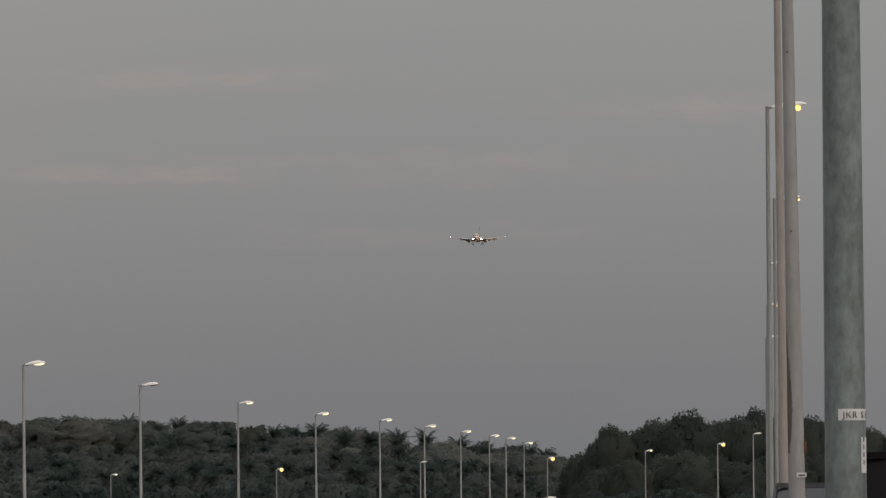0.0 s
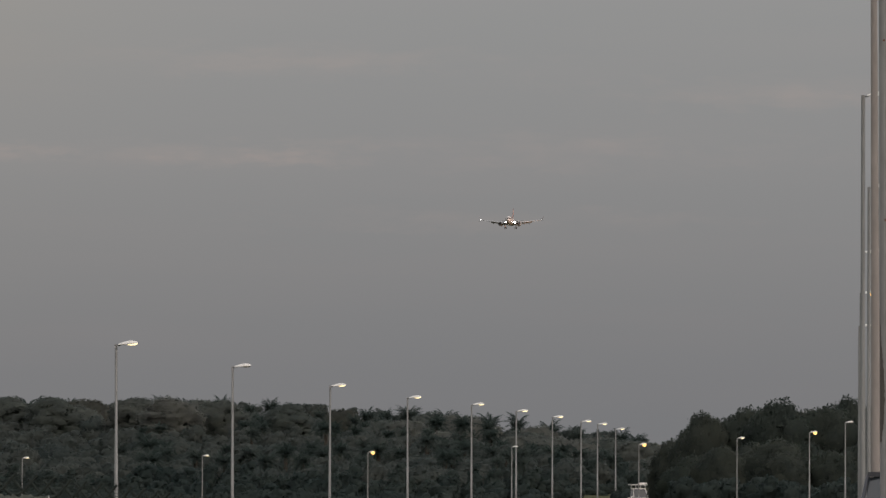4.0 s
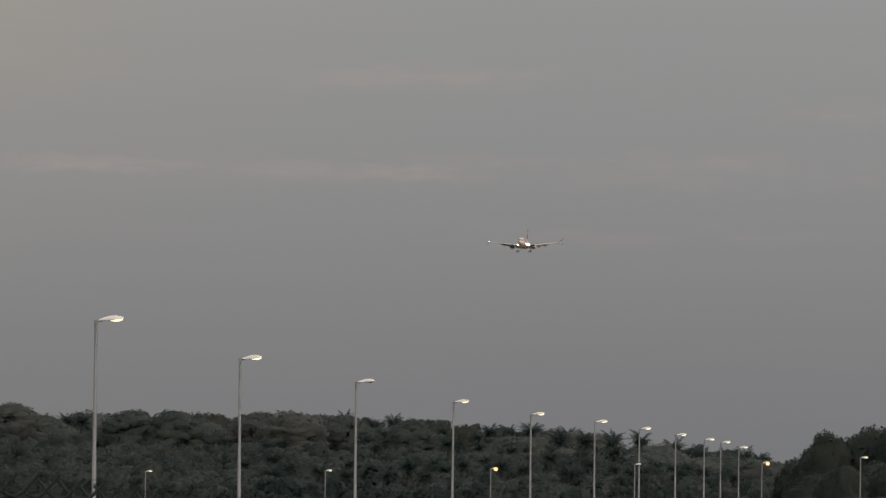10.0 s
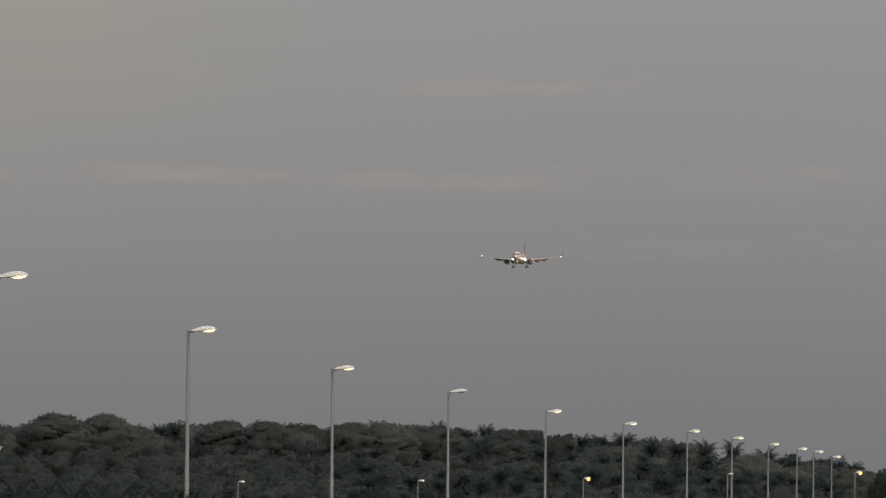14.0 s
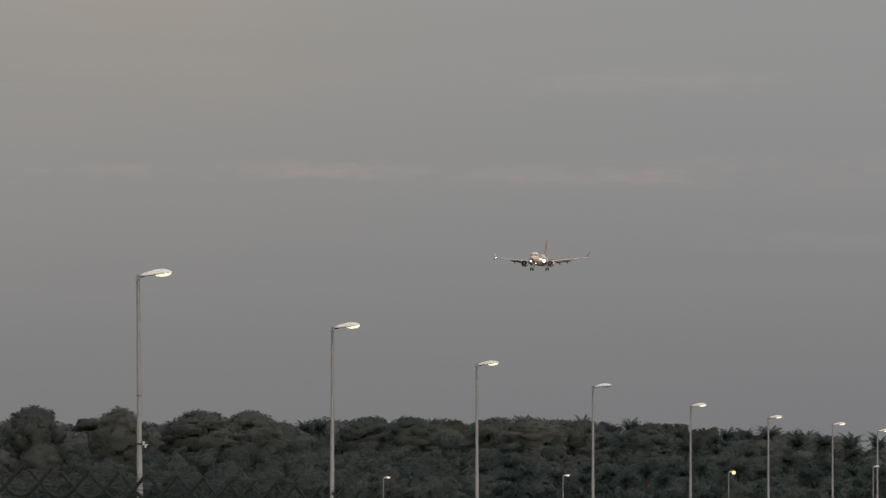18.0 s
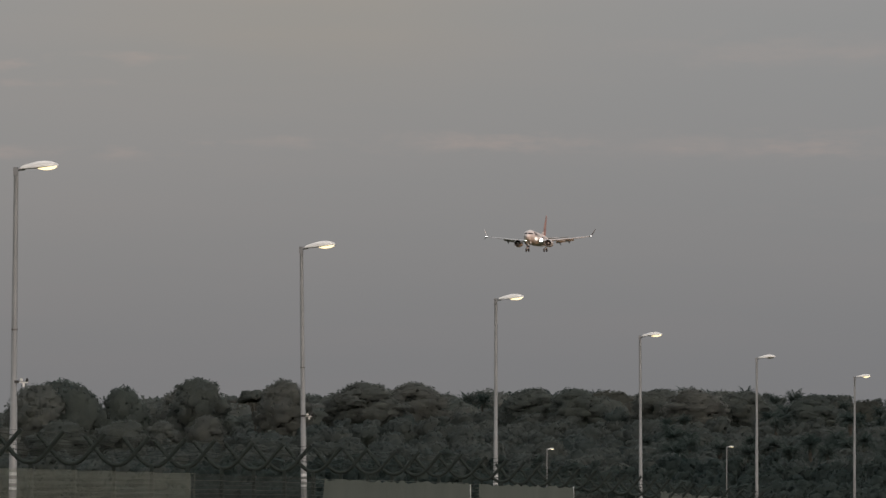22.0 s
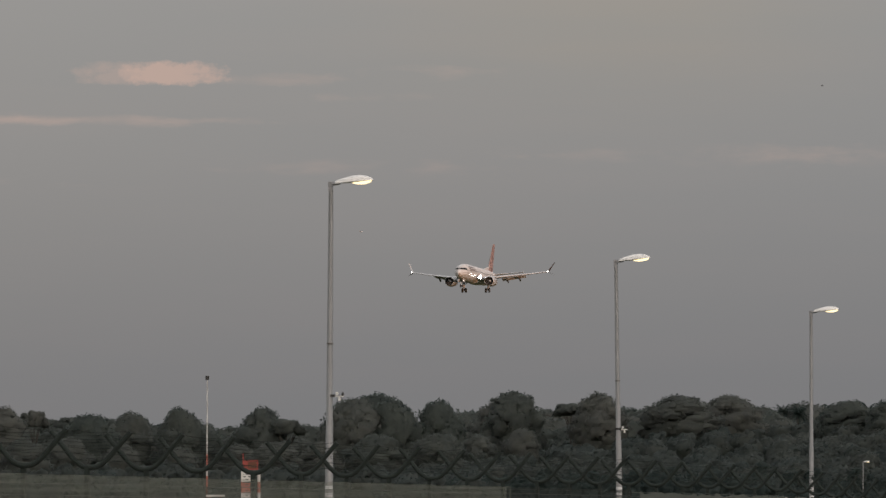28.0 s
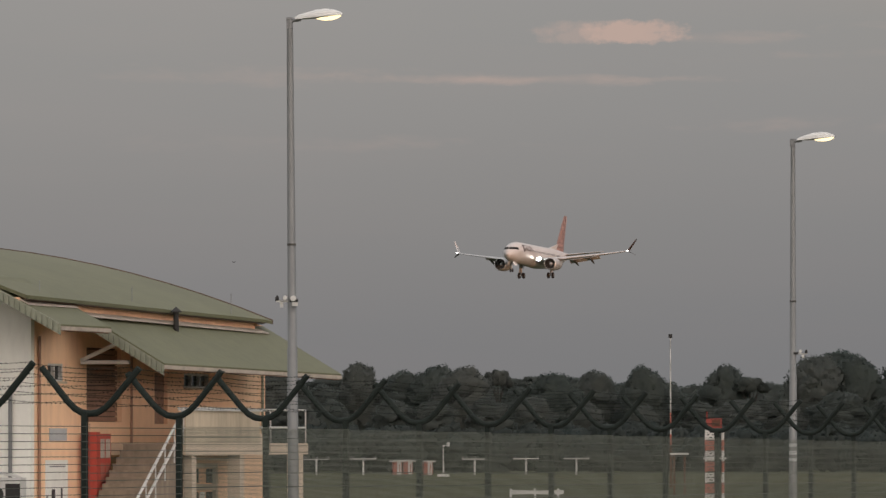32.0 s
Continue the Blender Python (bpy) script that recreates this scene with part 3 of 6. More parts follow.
def make_near_posts():
    a = near_post("street_lamp_post", 3.366, 30.0, 0.0, 10.0, 0.1165, 0.079, "zinc_dark", 0.0, "thick dark galvanised lamp post with white plates")
    face = pose(0, 0, 0, 90, 0, 0)

    def curved_plate(name, a0, a1, z0, z1, r, mat, label):
        pts = [(math.sin(radians(a0 + (a1 - a0) * k / 8)) * r, -math.cos(radians(a0 + (a1 - a0) * k / 8)) * r) for k in range(9)]
        ring = [Vector((x, y, z0)) for x, y in pts] + [Vector((x * 0.97, y * 0.97, z0)) for x, y in pts[::-1]]
        return part(name, solid(loft([ring, [v + Vector((0, 0, z1 - z0)) for v in ring]])), mat, a, label)

    # the eye is 1.6 m up; the plate hangs a little above
    plate = curved_plate("name_plate", -19, 84, 2.014, 2.074, 0.1105, M["plate"], "white plate with black letters")
    for ch, ang in zip("JKRSE", (-3, 10, 27, 53, 74)):
        words(ch, 0.05, M["ink"], a, pose(0, 0, 0, 0, 0, ang) @ pose(0, -0.1125, 2.026, 90, 0, 0))
    tall = curved_plate("tall_plate", 50, 82, 1.735, 1.925, 0.1115, M["plate"], "tall white plate with faint marks")
    for z in (1.78, 1.82, 1.86, 1.90):
        curved_plate("writing_bar", 58, 63, z, z + 0.026, 0.1128, M["ink"], "dark writing bar")
    b = near_post("concrete_lamp_post", 2.885, 74.0, 0.0, 10.5, 0.118, 0.062, "concrete_grey", -0.55, "round grey concrete lamp post with a dark rain stain")
    # a rain stain that runs down one side, ragged at its edge
    rng = random.Random(8)
    left = []
    for k in range(61):
        z = 2.2 + 1.75 * k / 60
        r = 0.118 + (0.062 - 0.118) * z / 10.5 + 0.0015
        a0, a1 = -82, -80 + 74 * max(0.02, math.sin(math.pi * (0.12 + 0.86 * k / 60))) * (1 - 0.55 * k / 60) + rng.uniform(-4, 4)
        left.append([Vector((math.sin(radians(a0 + (a1 - a0) * i / 5)) * r, -math.cos(radians(a0 + (a1 - a0) * i / 5)) * r, z)) for i in range(6)])
    verts = [v for row in left for v in row]
    faces = [(6 * i + j, 6 * i + j + 1, 6 * i + j + 7, 6 * i + j + 6) for i in range(60) for j in range(5)]
    part("rain_stain", solid((verts, faces)), M["stain"], b, "dark rain stain", smooth=True)
    for z in (7.45, 5.1):
        part("bolt", solid(tube([(-0.01, -0.085, z), (-0.01, -0.105, z)], 0.016, 8)), M["rust"], b)
    part("bracket", solid(box(0.085, -0.03, 2.2, 0.14, 0.03, 2.36)), M["rust"], b, "rusty bracket")
    part("number_plate", solid(box(0.0, -0.125, 1.885, 0.13, -0.115, 1.945)), M["plate"], b, "small white plate")
    part("writing_bar", solid(box(0.02, -0.128, 1.90, 0.11, -0.126, 1.92)), M["ink"], b, "dark writing bar")
    c = near_post("grey_lamp_post", 2.752, 92.0, 0.0, 10.2, 0.083, 0.052, "concrete_pole", -0.3, "slim pinkish concrete lamp post beside the road")
    part("bracket", solid(box(0.06, -0.03, 2.45, 0.11, 0.03, 2.75)), M["rust"], c, "rusty bracket")


make_near_posts()

# ---------------------------------------------------------------- the security fence

FENCE_C, FENCE_A, BAY, ARM_Z = -19.4, 49.1, 2.5, 1.86


def fence_place(k, z=0.0, c=0.0):
    return CROSS * (FENCE_C + c) + ALONG * (FENCE_A + BAY * k) + Vector((0, 0, z))


def quick_mesh(name, pieces, material):
    verts, faces = [], []
    for v, f in pieces:
        n = len(verts)
        verts += [tuple(p) for p in v]
        faces += [tuple(i + n for i in q) for q in f]
    me = bpy.data.meshes.new(name)
    me.from_pydata(verts, [], faces)
    me.materials.append(material)
    return me


def make_fence():
    fence = thing("security_fence", "dark green mesh fence with forked barbed wire arms", "fence", m=Matrix.Translation(fence_place(-4, -0.96)) @ pose(0, 0, 0, 0, 0, -ROAD))
    h = ARM_Z + 1.0
    post = mesh_of("post", solid(box(-0.027, -0.027, 0, 0.027, 0.027, h + 0.02), box(-0.09, -0.09, 0, 0.09, 0.09, 0.02)), M["fence"])
    curve = [(0.49, 0.43), (0.40, 0.325), (0.31, 0.22), (0.22, 0.115), (0.15, 0.05), (0.08, 0.012), (0.0, 0.0)]
    path = [(x, 0, h + z) for x, z in curve] + [(-x, 0, h + z) for x, z in curve[-2::-1]]
    arm = mesh_of("forked_arm", solid(tube(path, 0.032, 8)), M["fence"], True)
    grid = [tube([(0.04, 0, z), (0.04, BAY, z)], 0.0046, 4, False) for z in np.arange(0.12, h - 0.08, 0.0705)]
    grid += [tube([(0.034, y, 0.05), (0.034, y, h - 0.09)], 0.0027, 3, False) for y in (0.04, BAY - 0.04)]
    panel = mesh_of("mesh_panel", solid(*grid), M["wire"])
    # close weave that covers the lower part of each bay
    close = []
    for z in np.arange(0.06, h - 0.10, 0.0127):
        v = [(0.050, 0.0, z), (0.050, BAY, z), (0.052, BAY, z + 0.0052), (0.052, 0.0, z + 0.0052)]
        close.append((v, [(0, 1, 2, 3)]))
    weave = quick_mesh("close_weave", close, M["weave"])
    hem = mesh_of("hem", solid(tube([(0.056, BAY * 1.1, 0.06), (0.062, BAY * 1.1 + 0.03, 0.9), (0.056, BAY * 1.1 - 0.02, 1.8), (0.056, BAY * 1.1, h - 0.1)], 0.013, 5)), M["net"])
    loose_weave = quick_mesh("loose_weave", close, M["net_dark"])
    # barbed strands between the arms, five a side, with their barbs
    rng = random.Random(4)
    strands = []
    for side in (-1, 1):
        for f in (0.16, 0.36, 0.56, 0.76, 0.97):
            x, z = side * (0.10 + 0.385 * f), h + 0.045 + 0.385 * f
            sag = [(x, BAY * t, z - 0.03 * math.sin(math.pi * t)) for t in (0, 0.25, 0.5, 0.75, 1)]
            strands.append(tube(sag, 0.0026, 4, False))
            y = 0.06
            while y < BAY:
                zz = z - 0.03 * math.sin(math.pi * y / BAY)
                for q in range(2):
                    a = rng.uniform(0, 3.14)
                    d = Vector((math.cos(a), rng.uniform(-0.4, 0.4), math.sin(a))) * 0.011
                    strands.append(tube([Vector((x, y, zz)) - d, Vector((x, y, zz)) + d], 0.0018, 3, False))
                y += 0.11
    wire = mesh_of("barbed_wire", solid(*strands), M["fence"])
    for k in range(-4, 72):
        m = Matrix.Translation((0, BAY * (k + 4), -0.0053 * BAY * k - 0.012 * max(0.0, BAY * k - 61)))
        lean = pose(0, 0, 0, rng.uniform(-0.7, 0.7), rng.uniform(-1.0, 1.0), 0)
        shared("post", post, fence, m)
        shared("forked_arm", arm, fence, m @ lean)
        shared("mesh_panel", panel, fence, m)
        if 50 < FENCE_A + BAY * k < 85:
            shared("close_weave", weave, fence, m @ Matrix.Diagonal((1, 1.1 if k == 14 else 1, 1, 1)))
            if k == 14:
                shared("hem", hem, fence, m)
        if k in (15, 16, 17, 18) or 31 <= k <= 36:
            shared("loose_weave", loose_weave, fence, m)
        shared("barbed_wire", wire, fence, m)


make_fence()


def shade_net(a0, a1, z0, z1, material, seed, label):
    """Netting hung on the road side of the fence, sagging between its ties."""
    rng = random.Random(seed)
    n = max(4, int((a1 - a0) / 0.35))
    rows = 9
    verts, faces = [], []
    p0 = CROSS * (FENCE_C + 0.13) + ALONG * a0
    for i in range(n + 1):
        f = i / n
        top = z0 + (z1 - z0) * f - 0.025 * abs(math.sin(math.pi * (a1 - a0) * f / BAY)) + rng.uniform(-0.03, 0.03)
        for j in range(rows + 1):
            g = j / rows
            bulge = 0.02 * math.sin(f * (a1 - a0) * 2.1 + g * 2) + rng.uniform(-0.02, 0.02)
            verts.append(CROSS * bulge + ALONG * ((a1 - a0) * f + 0.12 * g * (f > 0.97)) + Vector((0, 0, top + (-1.6 - top) * g)))
    for i in range(n):
        for j in range(rows):
            a = i * (rows + 1) + j
            faces.append((a, a + rows + 1, a + rows + 2, a + 1))
    bm = solid((verts, faces))
    bmesh.ops.recalc_face_normals(bm, faces=bm.faces)
    bmesh.ops.solidify(bm, geom=bm.faces[:], thickness=0.006)
    net = part("shade_net", bm, M[material], smooth=True)
    net.location = p0
    tagged(net, label, "net", "shade nets on the fence")
    part("hem", solid(tube([v for v in verts[-(rows + 1):]], 0.016, 5)), M["plate"], net, "pale hem of the net")


shade_net(96.9, 112.0, 1.52, 1.44, "net", 2, "torn pale green shade net tied to the fence")
shade_net(113.0, 125.5, 1.43, 1.35, "net", 3, "pale green shade net tied to the fence")
shade_net(139.9, 160.0, 1.23, 0.92, "net", 5, "pale green shade net tied to the fence")


def camera_bracket(az, dist, z, side):
    """A surveillance camera on the lamp post."""
    p = at(az, dist)
    ob = thing("surveillance_camera", "small white surveillance camera on a lamp post", "camera", "cameras on the lamp posts", Matrix.Translation((p.x, p.y, z)) @ pose(0, 0, 0, 0, 0, -az))
    r = 0.088
    part("strap", solid(tube([(0, 0, -0.03), (0, 0, 0.03)], r, 14)), M["black"], ob, "black strap")
    part("arm", solid(box(min(side * 0.09, side * 0.3), -0.03, -0.03, max(side * 0.09, side * 0.3), 0.03, 0.0), box(side * 0.2 - 0.03, -0.03, -0.12, side * 0.2 + 0.03, 0.03, 0.0)), M["white"], ob)
    part("housing", solid(tube([(side * 0.14, -0.1, 0.05), (side * 0.14, 0.12, 0.05)], 0.038, 10)), M["white"], ob, smooth=True)
    part("dome", solid(tube([(side * 0.28, 0, -0.03), (side * 0.28, 0, 0.0), (side * 0.28, 0, 0.06), (side * 0.28, 0, 0.09)], [0.02, 0.036, 0.032, 0.01], 10)), M["black"], ob, "black camera dome", smooth=True)
    if side < 0:
        part("box", solid(box(-0.02, -0.16, -0.10, 0.08, -0.09, -0.03)), M["white"], ob, "white junction box")
        part("housing", solid(tube([(0.0, -0.22, 0.03), (0.0, -0.08, 0.03)], 0.05, 12)), M["white"], ob, smooth=True)
    return ob


camera_bracket(-16.35, 98.9, 1.6 + 98.9 * math.tan(radians(1.47)), -1)
camera_bracket(-11.27, 138.8, 1.6 + 138.8 * math.tan(radians(0.925)), 1)
camera_bracket(-8.36, 186.0, 1.6 + 186.0 * math.tan(radians(0.595)), 1)

# ---------------------------------------------------------------- the building behind the fence (x across, y along the road)


def make_building():
    base = CROSS * -60 + ALONG * 148 + Vector((0, 0, -1.0))
    house = thing("airport_building", "cream two-storey building with green vaulted metal roof", "building", m=Matrix.Translation(base) @ pose(0, 0, 0, 0, 0, -ROAD))

    def b(c0, a0, z0, c1, a1, z1):
        return box(c0 + 60, a0 - 148, z0 + 1, c1 + 60, a1 - 148, z1 + 1)

    def v(c, a, z):
        return Vector((c + 60, a - 148, z + 1))

    def vt(c, a, z, fall=0.014):
        """Roof lines fall a little towards the far end."""
        return v(c, a, z - fall * (a - 157))

    def wall_pieces(a0, a1, z0, z1, holes, c0=-60.25, c1=-60.0):
        """A wall along the road with holes (a0, a1, z0, z1), cut into blocks."""
        xs = sorted({a0, a1, *[h[0] for h in holes], *[h[1] for h in holes]})
        zs = sorted({z0, z1, *[h[2] for h in holes], *[h[3] for h in holes]})
        out = []
        for i in range(len(xs) - 1):
            for j in range(len(zs) - 1):
                xm, zm = (xs[i] + xs[i + 1]) / 2, (zs[j] + zs[j + 1]) / 2
                if not any(h[0] < xm < h[1] and h[2] < zm < h[3] for h in holes):
                    out.append(b(c0, xs[i], zs[j], c1, xs[i + 1], zs[j + 1]))
        return out

    up = [(149.0, 150.2, 3.44, 3.94), (152.0, 154.8, 2.3, 4.45), (157.5, 158.6, 2.25, 3.78), (160.0, 162.2, 3.36, 3.78)]
    low = [(155.4, 157.9, -1.0, 1.05), (161.0, 163.0, -1.0, 1.05)]
    part("side_wall", solid(*wall_pieces(148.0, 167.0, -1.0, 5.3, up + low), b(-60.25, 148.0, 5.3, -60.0, 164.4, 5.55)), M["wall_lit"], house, "peach plaster side wall with warm light in its colour")
    part("end_wall", solid(b(-86, 147.75, -1, -60.002, 148.0, 5.6)), M["wall_white"], house, "white plaster end wall")
    part("far_end_wall", solid(b(-86, 167.0, -1, -60.0, 167.25, 5.3)), M["wall"], house)
    part("back_wall", solid(b(-86.25, 147.75, -1, -86, 167.25, 5.3)), M["wall"], house)
    part("clerestory_wall", solid(slab([vt(-59.55, 148.0, 4.9), vt(-59.55, 164.5, 4.9), vt(-59.55, 164.5, 5.56), vt(-59.55, 148.0, 5.56)], (0.2, 0, 0)), slab([vt(-59.55, 145.3, 5.40), vt(-59.55, 148.0, 5.40), vt(-59.55, 148.0, 5.56), vt(-59.55, 145.3, 5.56)], (0.2, 0, 0))), M["wall"], house, "peach clerestory strip")
    part("plinth", solid(b(-59.98, 148, -1.0, -59.93, 155.2, -0.75)), M["wall_dirty"], house)
    part("floor_slab", solid(b(-85.9, 148.1, 1.3, -60.3, 166.9, 1.55)), M["wall_dirty"], house)
    part("down_pipe", solid(tube([v(-59.94, 148.25, -1), v(-59.94, 148.25, 4.7)], 0.045, 8)), M["brown"], house, "brown down pipe")
    part("down_pipe", solid(tube([v(-60.6, 147.68, -1), v(-60.6, 147.68, 3.3)], 0.06, 8)), M["grey"], house, "grey stained pipe")
    part("down_pipe", solid(tube([v(-59.9, 155.35, 1.5), v(-59.9, 155.35, 4.6)], 0.04, 8)), M["brown"], house, "brown down pipe")
    part("down_pipe", solid(tube([v(-59.92, 166.8, 1.5), v(-59.92, 166.8, 4.4)], 0.045, 8)), M["flashing"], house)
    # openings of the upper floor
    for a0, a1, z0, z1, panes in (up[0] + (2,), up[3] + (3,)):
        w = part("window", solid(b(-60.2, a0, z0, -60.14, a1, z1)), M["glass"], house, "small dark window")
        fr = [b(-60.15, a0, z0, -60.03, a0 + 0.07, z1), b(-60.15, a1 - 0.07, z0, -60.03, a1, z1), b(-60.15, a0, z0, -60.03, a1, z0 + 0.05), b(-60.15, a0, z1 - 0.05, -60.03, a1, z1)]
        fr += [b(-60.15, a0 + (a1 - a0) * q / panes - 0.03, z0, -60.04, a0 + (a1 - a0) * q / panes + 0.03, z1) for q in range(1, panes)]
        part("frame", solid(*fr), M["white"], w, "white window frame")
        part("sill", solid(b(-60.05, a0 - 0.05, z0 - 0.06, -59.9, a1 + 0.05, z0)), M["wall_dirty"], w)
    slats = []
    for q in range(14):
        z = 2.32 + q * 0.15
        slats.append(b(-60.2, 152.02, z, -60.14, 154.78, z + 0.12))
    shutter = part("shutter", solid(b(-60.24, 152.0, 2.3, -60.21, 154.8, 4.45)), M["shade"], house, "dark brown slatted shutter")
    for q in slats:
        part("slat", solid(q), M["brown"], shutter)
    part("door_1", solid(b(-60.2, 157.5, 2.25, -60.12, 158.6, 3.78)), M["brown"], house, "brown panel door")
    for a0, a1, z0, z1 in low:
        d = part("ground_door", solid(b(-60.22, a0, z0, -60.16, a1, z1)), M["wall"], house, "orange panelled double door")
        part("frame", solid(b(-60.16, a0, z0, -60.02, a0 + 0.15, z1), b(-60.16, a1 - 0.15, z0, -60.02, a1, z1), b(-60.16, a0, z1 - 0.12, -60.02, a1, z1), b(-60.16, a0, 0.25, -60.03, a1, 0.42)), M["wall_dirty"], d)
        w = a1 - a0
        for f0, f1 in ((0.08, 0.32), (0.66, 0.93)):
            part("pane", solid(b(-60.155, a0 + w * f0, 0.46, -60.14, a0 + w * f1, z1 - 0.16)), M["glass"], d, "dark transom pane")
            part("pane", solid(b(-60.155, a0 + w * f0, -0.95, -60.14, a0 + w * f1, 0.2)), M["glass"], d, "dark door pane")
        part("pane", solid(b(-60.155, a0 + w * 0.38, -0.95, -60.14, a0 + w * 0.60, 0.2)), M["wall_white"], d, "pale door leaf")
    # balcony
    part("balcony_slab", solid(b(-60.0, 153.5, 1.33, -57.5, 164.2, 1.67)), M["wall_cream"], house, "cream balcony slab")
    part("balcony_wall", solid(b(-57.66, 153.5, 1.67, -57.5, 159.8, 2.62)), M["wall_dirty"], house, "rain-streaked balcony wall")
    part("coping", solid(b(-57.72, 153.4, 2.62, -57.44, 159.9, 2.72)), M["white"], house, "white coping")
    part("balcony_wall", solid(b(-57.7, 159.8, 1.67, -57.5, 160.5, 1.95)), M["wall_cream"], house)
    rail = [tube([v(-57.55, 159.8, z), v(-57.55, 164.1, z)], 0.03, 6) for z in (2.68, 2.15)] + [tube([v(-57.55, 164.1, z), v(-59.95, 164.1, z)], 0.03, 6) for z in (2.68, 2.15)]
    part("railing", solid(*rail), M["white"], house, "white metal railing")
    for a in (160.9, 162.5, 164.1):
        part("rail_post", solid(tube([v(-57.55, a, 1.66), v(-57.55, a, 2.68)], 0.025, 6)), M["white"], house)
    for a in (154.3, 158.4, 163.7):
        part("column", solid(b(-57.95, a - 0.18, -1, -57.55, a + 0.18, 1.33)), M["wall_cream"], house, "cream square column")
    # stairs up to the balcony
    for k in range(14):
        part("step", solid(b(-59.25, 149.4 + k * 0.275, -1.3, -57.7, 149.675 + k * 0.275, -1 + (k + 1) * 0.19)), M["stair"], house)
    side = [v(-57.62, 149.3, -1.3), v(-57.62, 153.5, -1.3), v(-57.62, 153.5, 1.66), v(-57.62, 153.2, 1.66), v(-57.62, 149.3, -0.95)]
    part("stair_wall", solid(slab(side, (-0.07, 0, 0))), M["stair"], house, "brown stained stair side")
    for z in (0.42, 0.95):
        part("handrail", solid(tube([v(-57.5, 149.4, -0.95 + z), v(-57.5, 153.3, 1.70 + z)], 0.045, 6)), M["white"], house, "white sloping handrail")
    for k in range(6):
        a, zz = 149.5 + k * 0.76, -0.95 + k * 0.515
        part("baluster", solid(tube([v(-57.5, a, zz), v(-57.5, a, zz + 0.97)], 0.022, 6)), M["white"], house)
    # porch brace
    part("brace", solid(tube([v(-59.9, 151.3, 4.0), v(-58.4, 151.3, 4.0)], 0.06, 6), tube([v(-59.9, 151.3, 4.05), v(-58.6, 151.3, 4.62)], 0.06, 6)), M["white"], house, "white roof brace")

    # lean-to roofs: sheets with standing ribs, slope 31 degrees
    def lean_to(c0, z0, c1, z1, a0, a1, fall=0.0, name="lean_to_roof"):
        sheet = part(name, solid(slab([vt(c0, a0, z0, fall), vt(c1, a0, z1, fall), vt(c1, a1, z1, fall), vt(c0, a1, z0, fall)], (0, 0, 0.06))), M["roof"], house, "green ribbed metal roof")
        # corrugated verge facing the road's near end
        n = 16
        fas = []
        for q in range(n):
            f0, f1 = q / n, (q + 0.62) / n
            fas.append(slab([v(c0 + (c1 - c0) * f0, a0 - 0.02, z0 + (z1 - z0) * f0 - 0.22), v(c0 + (c1 - c0) * f1, a0 - 0.02, z0 + (z1 - z0) * f1 - 0.22),
                             v(c0 + (c1 - c0) * f1, a0 - 0.02, z0 + (z1 - z0) * f1 + 0.05), v(c0 + (c1 - c0) * f0, a0 - 0.02, z0 + (z1 - z0) * f0 + 0.05)], (0, -0.05, 0)))
        fas.append(slab([v(c0, a0, z0 - 0.24), v(c1, a0, z1 - 0.24), v(c1, a0, z1 + 0.07), v(c0, a0, z0 + 0.07)], (0, -0.02, 0)))
        part("verge", solid(*fas), M["flashing"], sheet, "pale green corrugated verge")
        part("eave_board", solid(slab([vt(c1 - 0.04, a0, z1 - 0.10, fall), vt(c1 - 0.04, a1, z1 - 0.10, fall), vt(c1 - 0.04, a1, z1 + 0.01, fall), vt(c1 - 0.04, a0, z1 + 0.01, fall)], (0.06, 0, 0))), M["flashing_white"], sheet, "pale peeling eave board")
        part("soffit", solid(slab([vt(c0, a0 + 0.05, z0 - 0.1, fall), vt(c1 - 0.05, a0 + 0.05, z1 - 0.1, fall), vt(c1 - 0.05, a1 - 0.05, z1 - 0.1, fall), vt(c0, a1 - 0.05, z0 - 0.1, fall)], (0, 0, -0.03))), M["brown"], sheet)
        return sheet

    lean_to(-60.7, 6.30, -58.08, 4.90, 145.2, 149.0)
    lean_to(-59.6, 5.35, -57.0, 3.83, 150.4, 165.9, 0.0085)
    part("flashing", solid(slab([vt(-59.35, 149.0, 5.29), vt(-59.05, 149.0, 5.17), vt(-59.05, 165.0, 5.17), vt(-59.35, 165.0, 5.29)], (0, 0, 0.03))), M["flashing_white"], house, "pale weathered flashing strip")
    part("flashing", solid(slab([v(-59.36, 145.3, 5.66), v(-59.06, 145.3, 5.50), v(-59.06, 149.0, 5.50), v(-59.36, 149.0, 5.66)], (0, 0, 0.03))), M["flashing_white"], house, "pale weathered flashing strip")
    # vaulted roof
    prof = []
    for k in range(25):
        f = -1 + 2 * k / 24
        prof.append((-73.0 + 13.9 * f, 5.60 + 2.62 * (1 - abs(f) ** 2.1)))
    ring0 = [vt(c, 145.3, z) for c, z in prof] + [vt(c, 145.3, z - 0.10) for c, z in prof[::-1]]
    ring1 = [vt(c, 165.4, z) for c, z in prof] + [vt(c, 165.4, z - 0.10) for c, z in prof[::-1]]
    part("vaulted_roof", solid(loft([ring0, ring1])), M["roof"], house, "green vaulted sheet metal roof", smooth=True)
    part("gutter", solid(slab([vt(-59.16, 145.3, 5.51), vt(-59.16, 164.8, 5.51), vt(-59.16, 164.8, 5.61), vt(-59.16, 145.3, 5.61)], (0.12, 0, 0))), M["roof"], house, "green gutter board")
